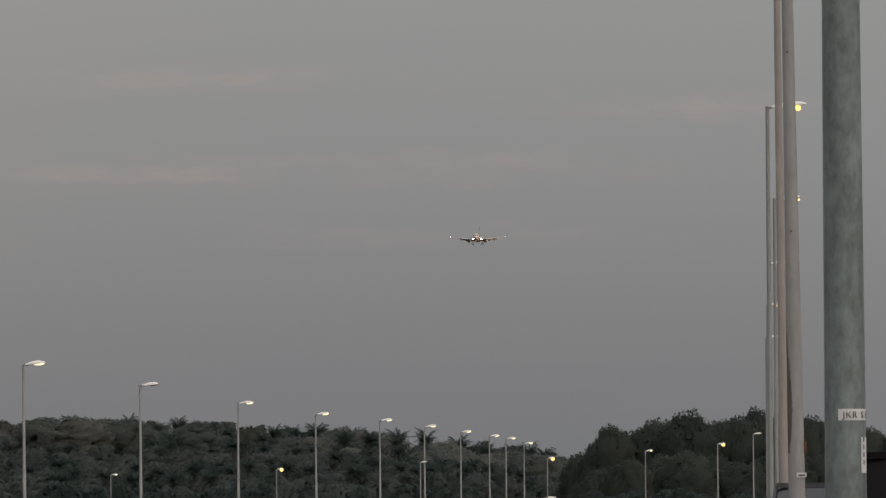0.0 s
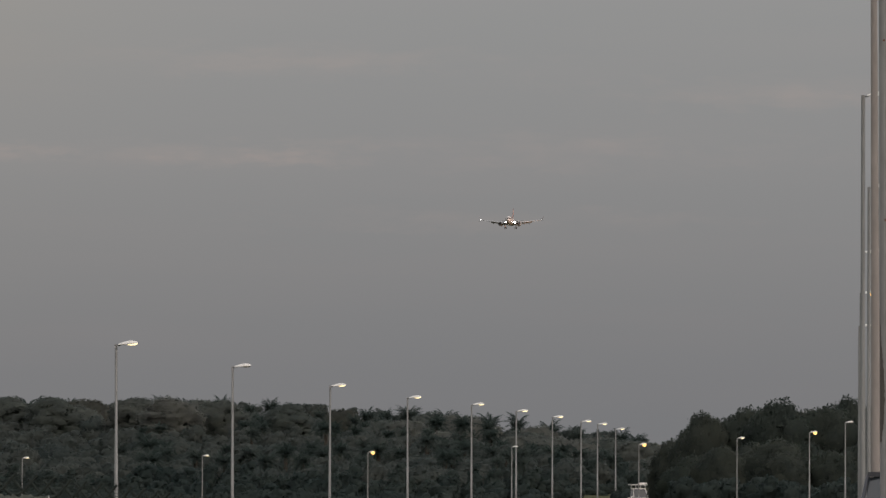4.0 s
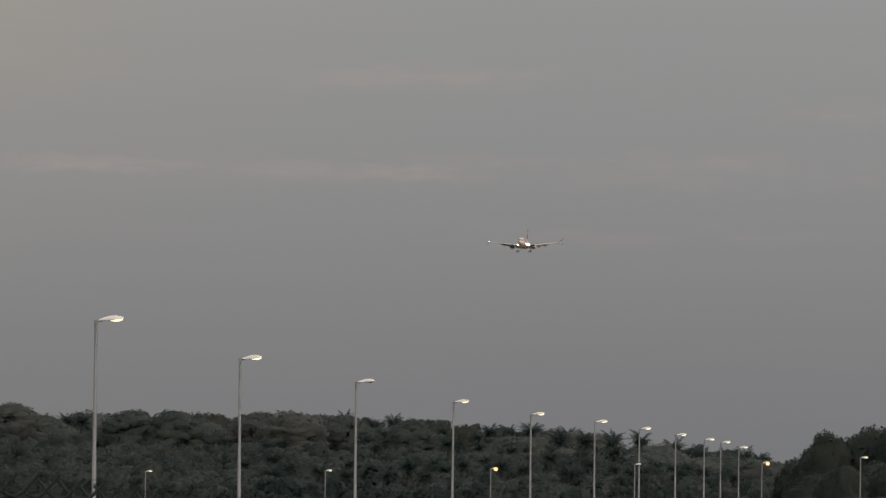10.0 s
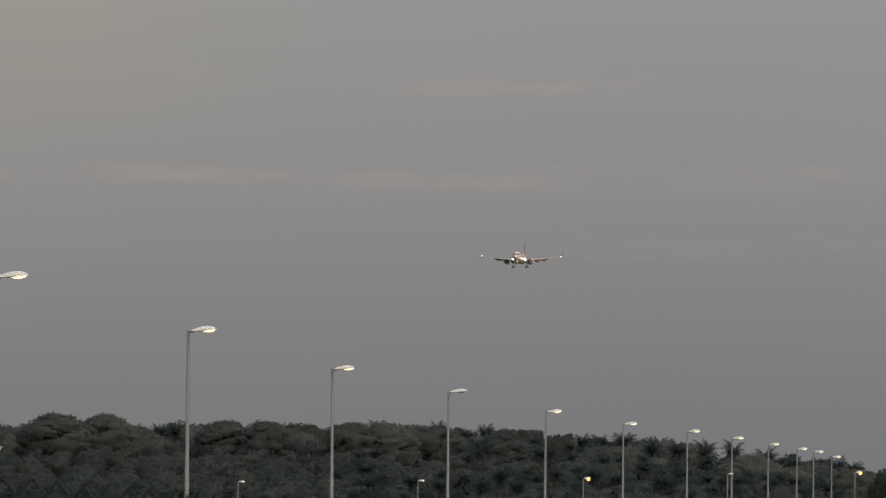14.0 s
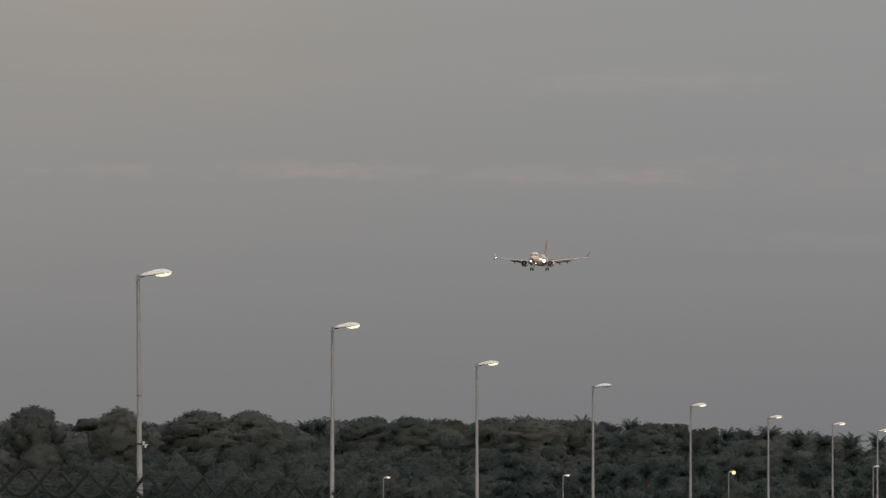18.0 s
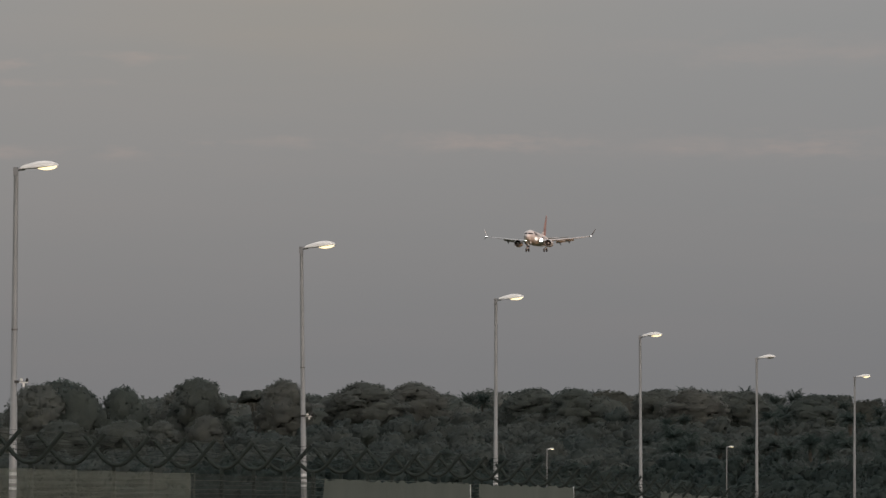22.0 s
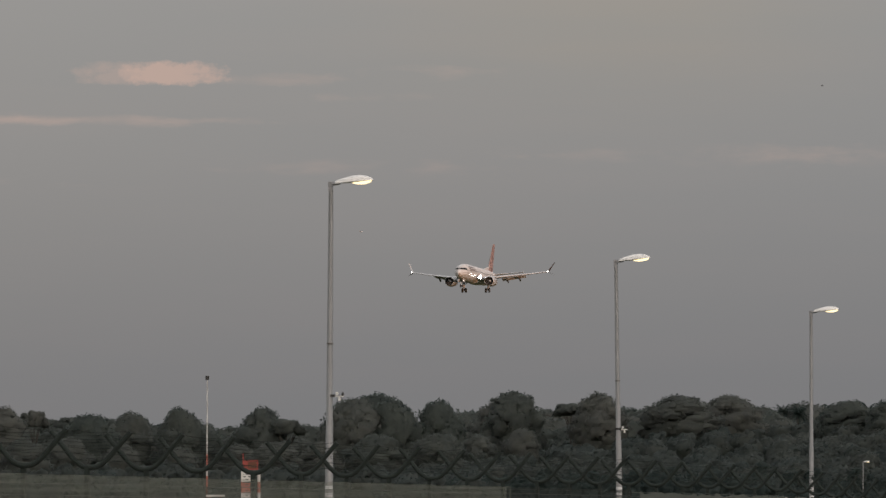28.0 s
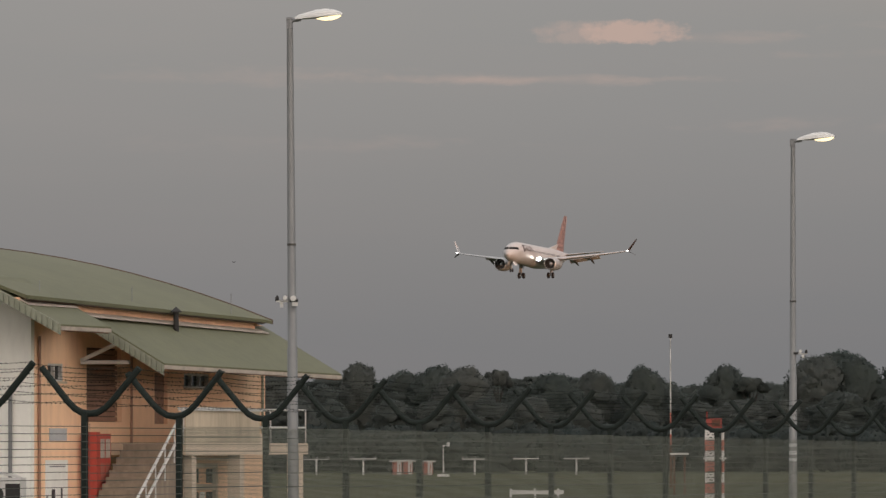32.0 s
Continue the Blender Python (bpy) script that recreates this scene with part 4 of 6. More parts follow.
    # dark strip that paints the shade under the gutter board
    part("gutter_shadow_gap", solid(slab([vt(-59.2, 145.3, 5.47), vt(-59.2, 164.7, 5.47), vt(-59.2, 164.7, 5.51), vt(-59.2, 145.3, 5.51)], (0.1, 0, 0))), M["shade"], house)
    part("verge_trim", solid(loft([[vt(c, a, z + dz) for a, dz in ((165.4, -0.12), (165.48, -0.12), (165.48, 0.03), (165.4, 0.03))] for c, z in prof])), M["shade"], house, "dark verge trim")
    gable = [vt(c, 164.4, z - 0.2) for c, z in prof] + [v(-86, 164.4, 5.2), v(-60, 164.4, 5.2)]
    part("gable_wall", solid(slab(gable, (0, 0.2, 0))), M["wall"], house)
    gable = [vt(c, 147.95, z - 0.12) for c, z in prof] + [v(-86, 147.95, 5.2), v(-60, 147.95, 5.2)]
    part("gable_wall", solid(slab(gable, (0, 0.1, 0))), M["wall_white"], house)
    # roof vent
    vent = part("roof_vent", solid(tube([v(-58.9, 156.4, 4.9), v(-58.9, 156.4, 5.56)], 0.085, 10)), M["black"], house, "dark brown roof vent", smooth=True)
    part("cap", solid(tube([v(-58.9, 156.4, 5.54), v(-58.9, 156.4, 5.57), v(-58.9, 156.4, 5.70)], [0.17, 0.17, 0.02], 10)), M["black"], vent, smooth=True)
    for a, c in ((147.4, -59.6), (154.6, -59.6), (162.5, -59.4)):
        part("lightning_rod", solid(tube([v(c, a, 5.4), v(c, a, 6.25)], 0.012, 5)), M["grey"], house)
    return house


make_building()


def wall_place(c, a, z):
    return Matrix.Translation(CROSS * c + ALONG * a + Vector((0, 0, z))) @ pose(0, 0, 0, 0, 0, -ROAD)


def make_yard():
    cab = thing("hose_cabinet", "tall red steel cabinet with glazed door", "cabinet", m=wall_place(-59.75, 151.25, -1.0))
    part("body", solid(box(0, 0, 0, 0.36, 0.25, 3.0)), M["red"], cab)
    door = part("door", solid(box(0.02, 0.25, 0, 0.34, 1.15, 2.95)), M["red"], cab, "red framed glazed door")
    for k in range(4):
        for y0, y1 in ((0.32, 0.64), (0.74, 1.08)):
            part("pane", solid(box(0.342, y0, 0.15 + k * 0.70, 0.352, y1, 0.70 + k * 0.70)), M["flashing_white" if k == 3 else "salmon"], door, "pale upper pane" if k == 3 else "reddish pane")
    board = thing("notice_board", "white notice sheets on the wall", "sign", m=wall_place(-60.0, 148.8, 0.0))
    part("sheet", solid(box(0.004, 0.0, -0.9, 0.02, 1.7, 1.2)), M["wall_white"], board)
    for y0, y1, z, h in ((0.3, 1.5, 1.0, 0.035), (0.45, 0.72, -0.05, 0.42), (1.15, 1.28, -0.15, 0.55), (0.05, 0.18, 0.0, 0.2), (0.8, 1.0, -0.4, 0.2)):
        part("writing_bar", solid(box(0.021, y0, z, 0.026, y1, z + h)), M["ink" if h > 0.3 else "grey"], board, "dark bar")
    sign = thing("wall_sign", "small pale sign on the wall", "sign", m=wall_place(-60.0, 149.1, 1.75))
    part("face", solid(box(0.004, 0, 0, 0.03, 1.3, 0.35)), M["plate"], sign)
    unit = thing("air_conditioner", "white outdoor air conditioner with a dark grille", "air conditioner", m=wall_place(-60.75, 146.5, -1.0))
    part("case", solid(box(0, 0, 0, 0.95, 0.4, 1.72), tube([(0.0, 0.2, 1.78), (0.3, 0.2, 1.84), (0.7, 0.2, 1.78), (0.95, 0.2, 1.66)], 0.05, 6)), M["white"], unit)
    part("grille", solid(tube([(0.24, -0.02, 1.25), (0.24, 0.02, 1.25)], 0.2, 16)), M["black"], unit, "round dark grille")
    part("grille", solid(box(0.50, -0.03, 0.1, 0.93, 0.0, 1.55)), M["black"], unit, "dark vertical grille")


make_yard()

# ---------------------------------------------------------------- airfield equipment


def on_ground(az, dist, turn=0.0):
    p = at(az, dist)
    return Matrix.Translation((p.x, p.y, rise(p.x, p.y))) @ pose(0, 0, 0, 0, 0, -az + turn)


def make_field():
    light = thing("approach_light_bar", "white approach light bar on a short post", "approach light", "approach light bars", on_ground(-15.641, 500))
    part("post", solid(tube([(0, 0, 0), (0, 0, 1.35)], 0.085, 8)), M["white"], light)
    part("bar", solid(box(-1.15, -0.06, 1.35, 1.15, 0.06, 1.45)), M["white"], light)
    for x in (-1.0, 0.0, 1.0):
        part("lamp", solid(tube([(x, 0, 1.46), (x, 0, 1.62)], [0.09, 0.12], 8)), M["grey"], light)
    for az in (-16.116, -14.513, -13.992, -13.482):
        copy_thing(light, on_ground(az, 500))

    def hut(az, dist, w, turn):
        h = thing("equipment_shelter", "small red and white striped equipment box", "equipment box", "striped boxes on the field", on_ground(az, dist, turn))
        part("body", solid(box(-w / 2, -0.5, 0.12, w / 2, 0.5, 1.2)), M["salmon"], h)
        part("stripe", solid(box(-w * 0.08, -0.52, 0.12, w * 0.42, 0.52, 1.2)), M["white"], h, "white stripe")
        part("door_bar", solid(box(w * 0.16, -0.54, 0.3, w * 0.26, -0.5, 1.0)), M["salmon"], h)
        part("roof", solid(box(-w / 2 - 0.22, -0.75, 1.2, w / 2 + 0.22, 0.75, 1.30), box(-w / 2 + 0.1, -0.4, 1.30, w / 2 - 0.1, 0.4, 1.36)), M["white"], h, "white flat roof")
        for x in (-w / 2 + 0.12, w / 2 - 0.12):
            part("leg", solid(box(x - 0.05, -0.05, 0, x + 0.05, 0.05, 0.12)), M["grey"], h)

    hut(-15.30, 480, 0.72, 8)
    hut(-15.19, 484, 0.72, 8)
    hut(-14.99, 480, 0.74, 8)
    wind = thing("wind_sensor", "thin white wind sensor on a post", "sensor", m=on_ground(-14.83, 470))
    part("post", solid(tube([(0, 0, 0), (0, 0, 2.6)], 0.055, 8)), M["white"], wind)
    part("vane", solid(box(-0.05, -0.05, 2.55, 0.4, 0.05, 2.62), tube([(0.4, 0, 2.5), (0.4, 0, 2.85)], 0.13, 8)), M["white"], wind)
    part("foot", solid(box(-0.5, -0.3, 0, 0.5, 0.3, 0.2)), M["white"], wind)
    rack = thing("signal_frame", "low white metal frame on the grass", "frame", m=on_ground(-13.884, 315))
    part("top_rail", solid(box(-1.5, -0.1, 0.30, 1.5, 0.1, 0.52)), M["white"], rack)
    for x in (-1.45, -0.1, 1.2):
        part("leg", solid(box(x - 0.06, -0.08, 0, x + 0.06, 0.08, 0.62)), M["white"], rack)

    mast = thing("striped_mast", "tall thin red and white striped mast", "mast", m=on_ground(-12.527, 360))
    h = 1.6 + 360 * math.tan(radians(1.10)) + 1.0
    for k in range(14):
        part("band", solid(tube([(0, 0, h * k / 14), (0, 0, h * (k + 1) / 14)], [0.068 - 0.003 * k, 0.065 - 0.003 * k], 6)), M["rust" if k < 4 else "salmon" if k in (4, 6) else "lamp_dim" if k % 2 else "white"], mast)
    part("lamp", solid(tube([(0, 0, h), (0, 0, h + 0.25)], 0.12, 8)), M["black"], mast, "dark lamp on the top")

    # striped tower: a ladder column, a slim second leg, a red box on top
    tower = thing("lattice_tower", "short red and white lattice tower with red box", "tower", m=on_ground(-12.115, 300))
    foot = at(-12.115, 300)
    top = 1.6 + 300 * math.tan(radians(0.155)) - rise(foot.x, foot.y)
    bands = 7
    for k in range(bands):
        z0, z1 = top * k / bands, top * (k + 1) / bands
        mat = M["white" if k % 2 == 0 else "salmon"]
        for x, y in ((-0.29, -0.3), (0.21, -0.3), (0.21, 0.3), (-0.29, 0.3)):
            part("leg", solid(tube([(x, y, z0), (x, y, z1)], 0.065, 6)), mat, tower)
        part("second_leg", solid(tube([(0.60, 0, z0), (0.60, 0, z1)], 0.08, 6)), mat, tower)
        rungs = []
        for j in range(4):
            z = z0 + (z1 - z0) * (j + 0.5) / 4
            rungs.append(box(-0.29, -0.33, z - 0.04, 0.21, -0.28, z + 0.04))
        for q in rungs:
            part("rung", solid(q), mat, tower)
        part("brace", solid(tube([(-0.29, -0.3, z0), (0.21, -0.3, z1)], 0.045, 5)), mat, tower)
        part("brace", solid(tube([(-0.29, 0.3, z1), (0.21, 0.3, z0)], 0.045, 5)), mat, tower)
        part("tie", solid(box(0.21, -0.03, z1 - 0.1, 0.60, 0.03, z1 - 0.04)), M["shade"], tower)
    part("platform", solid(box(-0.42, -0.5, top * 0.60, 0.80, 0.5, top * 0.60 + 0.09)), M["white"], tower, "white platform")
    part("cabinet", solid(box(-0.25, -0.3, top + 0.08, 0.56, 0.3, top + 0.6)), M["signal_red"], tower, "red top box")
    part("cabinet_door", solid(box(0.02, -0.32, top + 0.16, 0.46, -0.3, top + 0.5)), M["rust"], tower)
    part("aerial", solid(tube([(-0.24, -0.3, top), (-0.24, -0.3, top + 0.95)], 0.04, 6)), M["signal_red"], tower)
    frame_ = thing("goal_frame", "thin rusty frame with white bar", "frame", m=on_ground(-12.44, 330))
    part("crossbar", solid(box(-0.55, -0.05, 2.35, 0.55, 0.05, 2.47)), M["white"], frame_)
    for x in (-0.3, 0.3):
        part("post", solid(tube([(x, 0, 0), (x, 0, 2.35)], 0.06, 6)), M["rust"], frame_)


make_field()

# ---------------------------------------------------------------- trees


def outward(p, lobes):
    """The way out of a whole crown at p, for its soft shading."""
    lobes = np.asarray(lobes)
    mid = lobes[:, :3].mean(0)
    half = np.abs(lobes[:, :3] - mid).max(0) + lobes[:, [3, 3, 4]].mean(0)
    q = (p - mid) / half
    return q / (np.linalg.norm(q, axis=1)[:, None] + 1e-6)


def leaf_cloud(rng, lobes, count, size, ragged=0.28):
    """Many small leaf sprays over lobes (x, y, z, rx, rz), most of them facing outwards; none deep inside."""
    weights = np.array([l[3] * l[4] for l in lobes])
    g = np.random.default_rng(rng.randrange(1 << 30))
    L = np.array(lobes)
    many = int(count * 2.2)
    pick = L[g.choice(len(lobes), many, p=weights / weights.sum())]
    d = g.normal(0, 1, (many, 3)) + (0, 0, 0.2)
    d /= np.linalg.norm(d, axis=1)[:, None]
    loose = g.random(many) < ragged
    k = 0.88 + 0.16 * g.random(many) + 0.2 * g.random(many) * loose
    r = pick[:, [3, 3, 4]]
    p = pick[:, :3] + d * r * k[:, None]
    free = np.ones(many, bool)
    for x, y, z, rx, rz in lobes:
        q = ((p - (x, y, z)) / (rx, rx, rz))
        free &= (q * q).sum(1) > 0.74
    keep = np.flatnonzero(free)[:count]
    p, d, loose = p[keep], d[keep], loose[keep]
    n = len(keep)
    m = np.where(loose, 1.0, 0.22)[:, None]
    face = d * (1, 1, 0.85) + g.normal(0, 1, (n, 3)) * m + (0, 0, 0.1)
    u = np.cross(face, g.normal(0, 1, (n, 3)))
    u /= np.linalg.norm(u, axis=1)[:, None] + 1e-9
    w = np.cross(u, face)
    w /= np.linalg.norm(w, axis=1)[:, None] + 1e-9
    s = (size * (0.6 + g.random(n)))[:, None]
    v = np.stack([p - u * s + w * s * 0.5, p - u * s * 0.3 - w * s * 0.75, p + u * s * 1.1], 1).reshape(-1, 3)
    turned = (np.cross(v[1::3] - v[::3], v[2::3] - v[::3]) * d).sum(1) < 0  # every leaf shows its upper face outwards
    v = v.reshape(-1, 3, 3)
    v[turned] = v[turned][:, ::-1]
    v = v.reshape(-1, 3)
    bend = 0.28 * d + 1.0 * outward(p, L) + g.normal(0, 0.14, (n, 3))
    return v, np.arange(3 * n).reshape(-1, 3), np.repeat(bend, 3, 0)


def blob(rng, lobes, x, y, z, rx, rz):
    """The dense inside of a lobe."""
    rings = []
    for i in range(1, 4):
        a = math.pi * i / 4
        ring = []
        for k in range(6):
            t = math.pi * (2 * k + i) / 6
            r = math.sin(a) * rx * rng.uniform(0.82, 0.98)
            ring.append(Vector((x + math.cos(t) * r, y + math.sin(t) * r, z - math.cos(a) * rz * rng.uniform(0.9, 1.12))))
        rings.append(ring)
    v, f = loft(rings)
    v = np.array(v)
    q = v[list(f[0])]
    if (np.cross(q[1] - q[0], q[2] - q[0]) * (q[0] - (x, y, z))).sum() < 0:
        f = [i[::-1] for i in f]
    return v, f, 0.28 * (v - (x, y, z)) / (rx, rx, rz) + 1.0 * outward(v, lobes)


def quick(name, pieces, material):
    """A mesh straight from pieces, for the large leaf clouds; leaves take the shading of the clump they cover."""
    corners, starts, verts, bends, n, c = [], [], [], [], 0, 0
    for piece in pieces:
        v, f = np.asarray(piece[0], float), piece[1]
        for size in sorted({len(q) for q in f}) if not isinstance(f, np.ndarray) else (f.shape[1],):
            q = np.array([i for i in f if len(i) == size]) if not isinstance(f, np.ndarray) else f
            corners.append((q + n).ravel())
            starts.append(c + np.arange(len(q)) * size)
            c += q.size
        verts.append(v)
        bends.append(piece[2] if len(piece) > 2 else np.zeros((len(v), 3)))
        n += len(v)
    verts, corners, starts, bends = (np.concatenate(k) for k in (verts, corners, starts, bends))
    me = bpy.data.meshes.new(name)
    me.vertices.add(len(verts))
    me.vertices.foreach_set("co", verts.astype(np.float32).ravel())
    me.loops.add(len(corners))
    me.loops.foreach_set("vertex_index", corners.astype(np.int32))
    me.polygons.add(len(starts))
    me.polygons.foreach_set("loop_start", starts.astype(np.int32))
    me.update(calc_edges=True)
    me.validate()
    if bends.any():
        me.polygons.foreach_set("use_smooth", np.ones(len(me.polygons), bool))
        long = np.linalg.norm(bends, axis=1)[:, None]
        me.normals_split_custom_set_from_vertices((bends / np.maximum(long, 1e-6)).astype(np.float32))
    me.materials.append(material)
    return me


def dome(rng, x, y, z, h, w, lobes=16, foot=0.0, slim=1.0):
    """Lobes that fill a crown from z + foot up to z + h: a rounded mass, uneven all round."""
    out = []
    zc, hh = z + foot + (h - foot) * 0.45, (h - foot) * 0.55
    for i in range(lobes):
        up = 1 - 1.75 * (i + rng.random()) / lobes
        a = i * 2.39996 + rng.uniform(-0.4, 0.4)
        r = math.sqrt(max(0.0, 1 - up * up)) if up > 0 else 1 - 0.12 * up * up
        k = rng.uniform(0.48, 0.84)
        size = w * rng.choice((0.15, 0.18, 0.20, 0.23)) / math.sqrt(slim)
        out.append((x + math.cos(a) * r * w * 0.5 * k, y + math.sin(a) * r * w * 0.5 * k, zc + up * hh * 0.98 - size * 0.55 * max(up, 0), size, size * slim * rng.uniform(0.5, 0.85)))
    out.append((x, y, zc, w * 0.33, hh * 0.8))
    return out


def broad_tree(seed, h, w, leaves, size, material, trunk=0.35, spiky=0.0, umbrella=False):
    """A broad-leaved tree h high and w wide; trunk: share of its height below the crown."""
    rng = random.Random(seed)
    tree = thing("tree", "dark green broad-leaved tree with an uneven dense crown", "tree")
    if umbrella:
        lobes = []
        for i in range(34):
            a, r = i * 2.39996, w * 0.42 * math.sqrt((i + 0.5) / 34)
            q = w * rng.choice((0.1, 0.13, 0.16))
            lobes.append((math.cos(a) * r, math.sin(a) * r, h * (rng.uniform(0.85, 0.94) - 0.09 * (r / w / 0.42) ** 2), q, q * rng.uniform(0.28, 0.42)))
    else:
        lobes = dome(rng, 0, 0, 0, h, w, 52 if not spiky else 60, h * trunk, 1 + spiky)
        for i in range(3):
            a, r = rng.uniform(0, 6.283), w * 0.25
            lobes += dome(rng, math.cos(a) * r, math.sin(a) * r, 0, h * rng.uniform(0.5, 0.8), w * 0.6, 14, h * trunk)
    if spiky:
        for i in range(9):
            a = rng.uniform(0, 6.28)
            r = w * 0.36 * rng.random()
            lobes.append((math.cos(a) * r, math.sin(a) * r, h * rng.uniform(0.76, 0.95), w * 0.07, h * 0.05 * spiky))
    wood = [tube([(0, 0, 0), (rng.uniform(-.2, .2), rng.uniform(-.2, .2), h * max(trunk, 0.2)), (0, 0, h * 0.8)], [h * 0.022, h * 0.016, h * 0.004], 7)]
    for x, y, z, rx, rz in lobes[::4]:
        wood.append(tube([(0, 0, h * trunk * 0.8), (x * 0.5, y * 0.5, h * trunk * 0.4 + z * 0.55), (x, y, z)], [h * 0.011, h * 0.008, h * 0.003], 5))
    t = new("trunk", quick("trunk", wood, M["bark"]))
    t.parent = tree
    crown = [leaf_cloud(rng, lobes, leaves, size)] + [blob(rng, lobes, *l) for l in lobes]
    # the tips end at the tree's height
    k = h / (max(piece[0][:, 2].max() for piece in crown) - size * 0.5)
    c = new("crown", quick("crown", [(v * (1, 1, k), f, b) for v, f, b in crown], material))
    c.parent = tree
    return tree


def palm_tree(seed, h, fronds=30):
    rng = random.Random(seed)
    tree = thing("oil_palm", "dark green oil palm with long feathery fronds", "palm")
    t = new("trunk", quick("trunk", [tube([(0, 0, 0), (0.1, 0, h * 0.5), (0, 0, h * 0.82)], [0.32, 0.28, 0.34], 8)], M["bark"]))
    t.parent = tree
    verts, faces = [], []
    z0 = h * 0.82
    for i in range(fronds):
        a = i * 2.39996 + rng.uniform(-0.2, 0.2)
        up = 1.35 - 1.75 * (i / fronds) + rng.uniform(-0.12, 0.12)
        length = rng.uniform(1.9, 2.7)
        d = Vector((math.cos(a), math.sin(a), 0))
        side = Vector((-d.y, d.x, 0))
        p = Vector((0, 0, z0))
        steps = 9
        for s in range(steps):
            q = p + (d * math.cos(up) + Vector((0, 0, math.sin(up)))) * length / steps
            wl = 0.62 * math.sin(math.pi * (0.12 + 0.85 * (s + 1) / steps)) + 0.1
            for sg in (-1, 1):
                for b in (0.0, 0.5):
                    o = p.lerp(q, b)
                    n = len(verts)
                    tip = o + side * sg * wl + d * 0.35 + Vector((0, 0, -0.28 * wl + rng.uniform(-0.12, 0.12)))
                    verts += [o, o + (q - p) * 0.36, tip]
                    faces.append((n, n + 1, n + 2))
            n = len(verts)
            verts += [p + side * 0.05, p - side * 0.05, q - side * 0.04, q + side * 0.04]
            faces.append((n, n + 1, n + 2, n + 3))
            p = q
            up -= 0.10 + 0.07 * s / steps
    c = new("crown", quick("crown", [(verts, faces)], M["palm"]))
    c.parent = tree
    return tree


# height of the treeline between the tall crowns, in degrees over the horizon, by bearing
SKYLINE = ((-22, 0.66), (-16, 0.66), (-15.0, 0.68), (-14.2, 0.66), (-13.2, 0.66), (-12.6, 0.66), (-11.3, 0.64), (-10.8, 0.72), (-10.3, 0.72), (-9.8, 0.77), (-8.5, 0.80), (-7, 0.84), (-5.2, 0.83),
           (-4.2, 0.83), (-3.3, 0.785), (-2.4, 0.74), (-1.6, 0.72), (-0.9, 0.67), (-0.3, 0.58), (0.3, 0.5), (0.6, 0.45), (5.5, 0.45))
# crowns that stand out: bearing, top, width in metres, form
CROWNS = ((-17.2, 0.78, 8, 0), (-16.5, 0.76, 7, 0), (-15.68, 0.85, 5.0, 2), (-15.2, 0.77, 7, 0), (-14.9, 0.83, 6, 0), (-14.62, 0.82, 6, 0), (-14.27, 0.77, 4, 1), (-13.73, 0.74, 6, 0), (-13.3, 0.77, 5, 0), (-12.8, 0.82, 3.6, 3),
          (-11.99, 0.83, 5.5, 0), (-11.72, 0.69, 5.0, 1), (-11.05, 0.93, 7, 0), (-10.84, 0.96, 8, 0), (-10.62, 0.92, 6, 0), (-10.19, 0.91, 4.0, 3), (-9.42, 0.985, 7.2, 2), (-9.58, 0.91, 5, 0), (-8.85, 0.86, 5, 1), (-8.56, 0.985, 5.5, 0),
          (-7.73, 0.955, 8, 0), (-7.23, 0.955, 6.5, 0), (-6.05, 0.90, 5.5, 0), (-5.6, 0.90, 4, 0), (-4.75, 0.89, 6, 0), (-4.4, 0.90, 7, 0), (-3.9, 0.87, 6, 0), (-3.2, 0.84, 5, 0))


def skyline(az):
    for (a0, e0), (a1, e1) in zip(SKYLINE, SKYLINE[1:]):
        if a0 <= az <= a1:
            return e0 + (e1 - e0) * (az - a0) / (a1 - a0)
    return 0.6


def plant(kinds, az, dist, top_el, rng, group, low=4.0, wide=1.0, sink=0.0):
    """A copy of one of the kinds, so tall that its top stands at that height over the horizon."""
    src, h0 = kinds[rng.randrange(len(kinds))]
    p = at(az, dist)
    z = rise(p.x, p.y) - sink
    h = max(low, 1.6 + dist * math.tan(radians(top_el)) - z)
    k = h / h0
    m = Matrix.Translation((p.x, p.y, z)) @ pose(0, 0, 0, 0, 0, rng.uniform(0, 360))
    c = copy_thing(src, m)
    s = k * wide
    c.scale = (s * rng.uniform(0.9, 1.1), s * rng.uniform(0.9, 1.1), k)
    tagged(c, group=group)
    return c


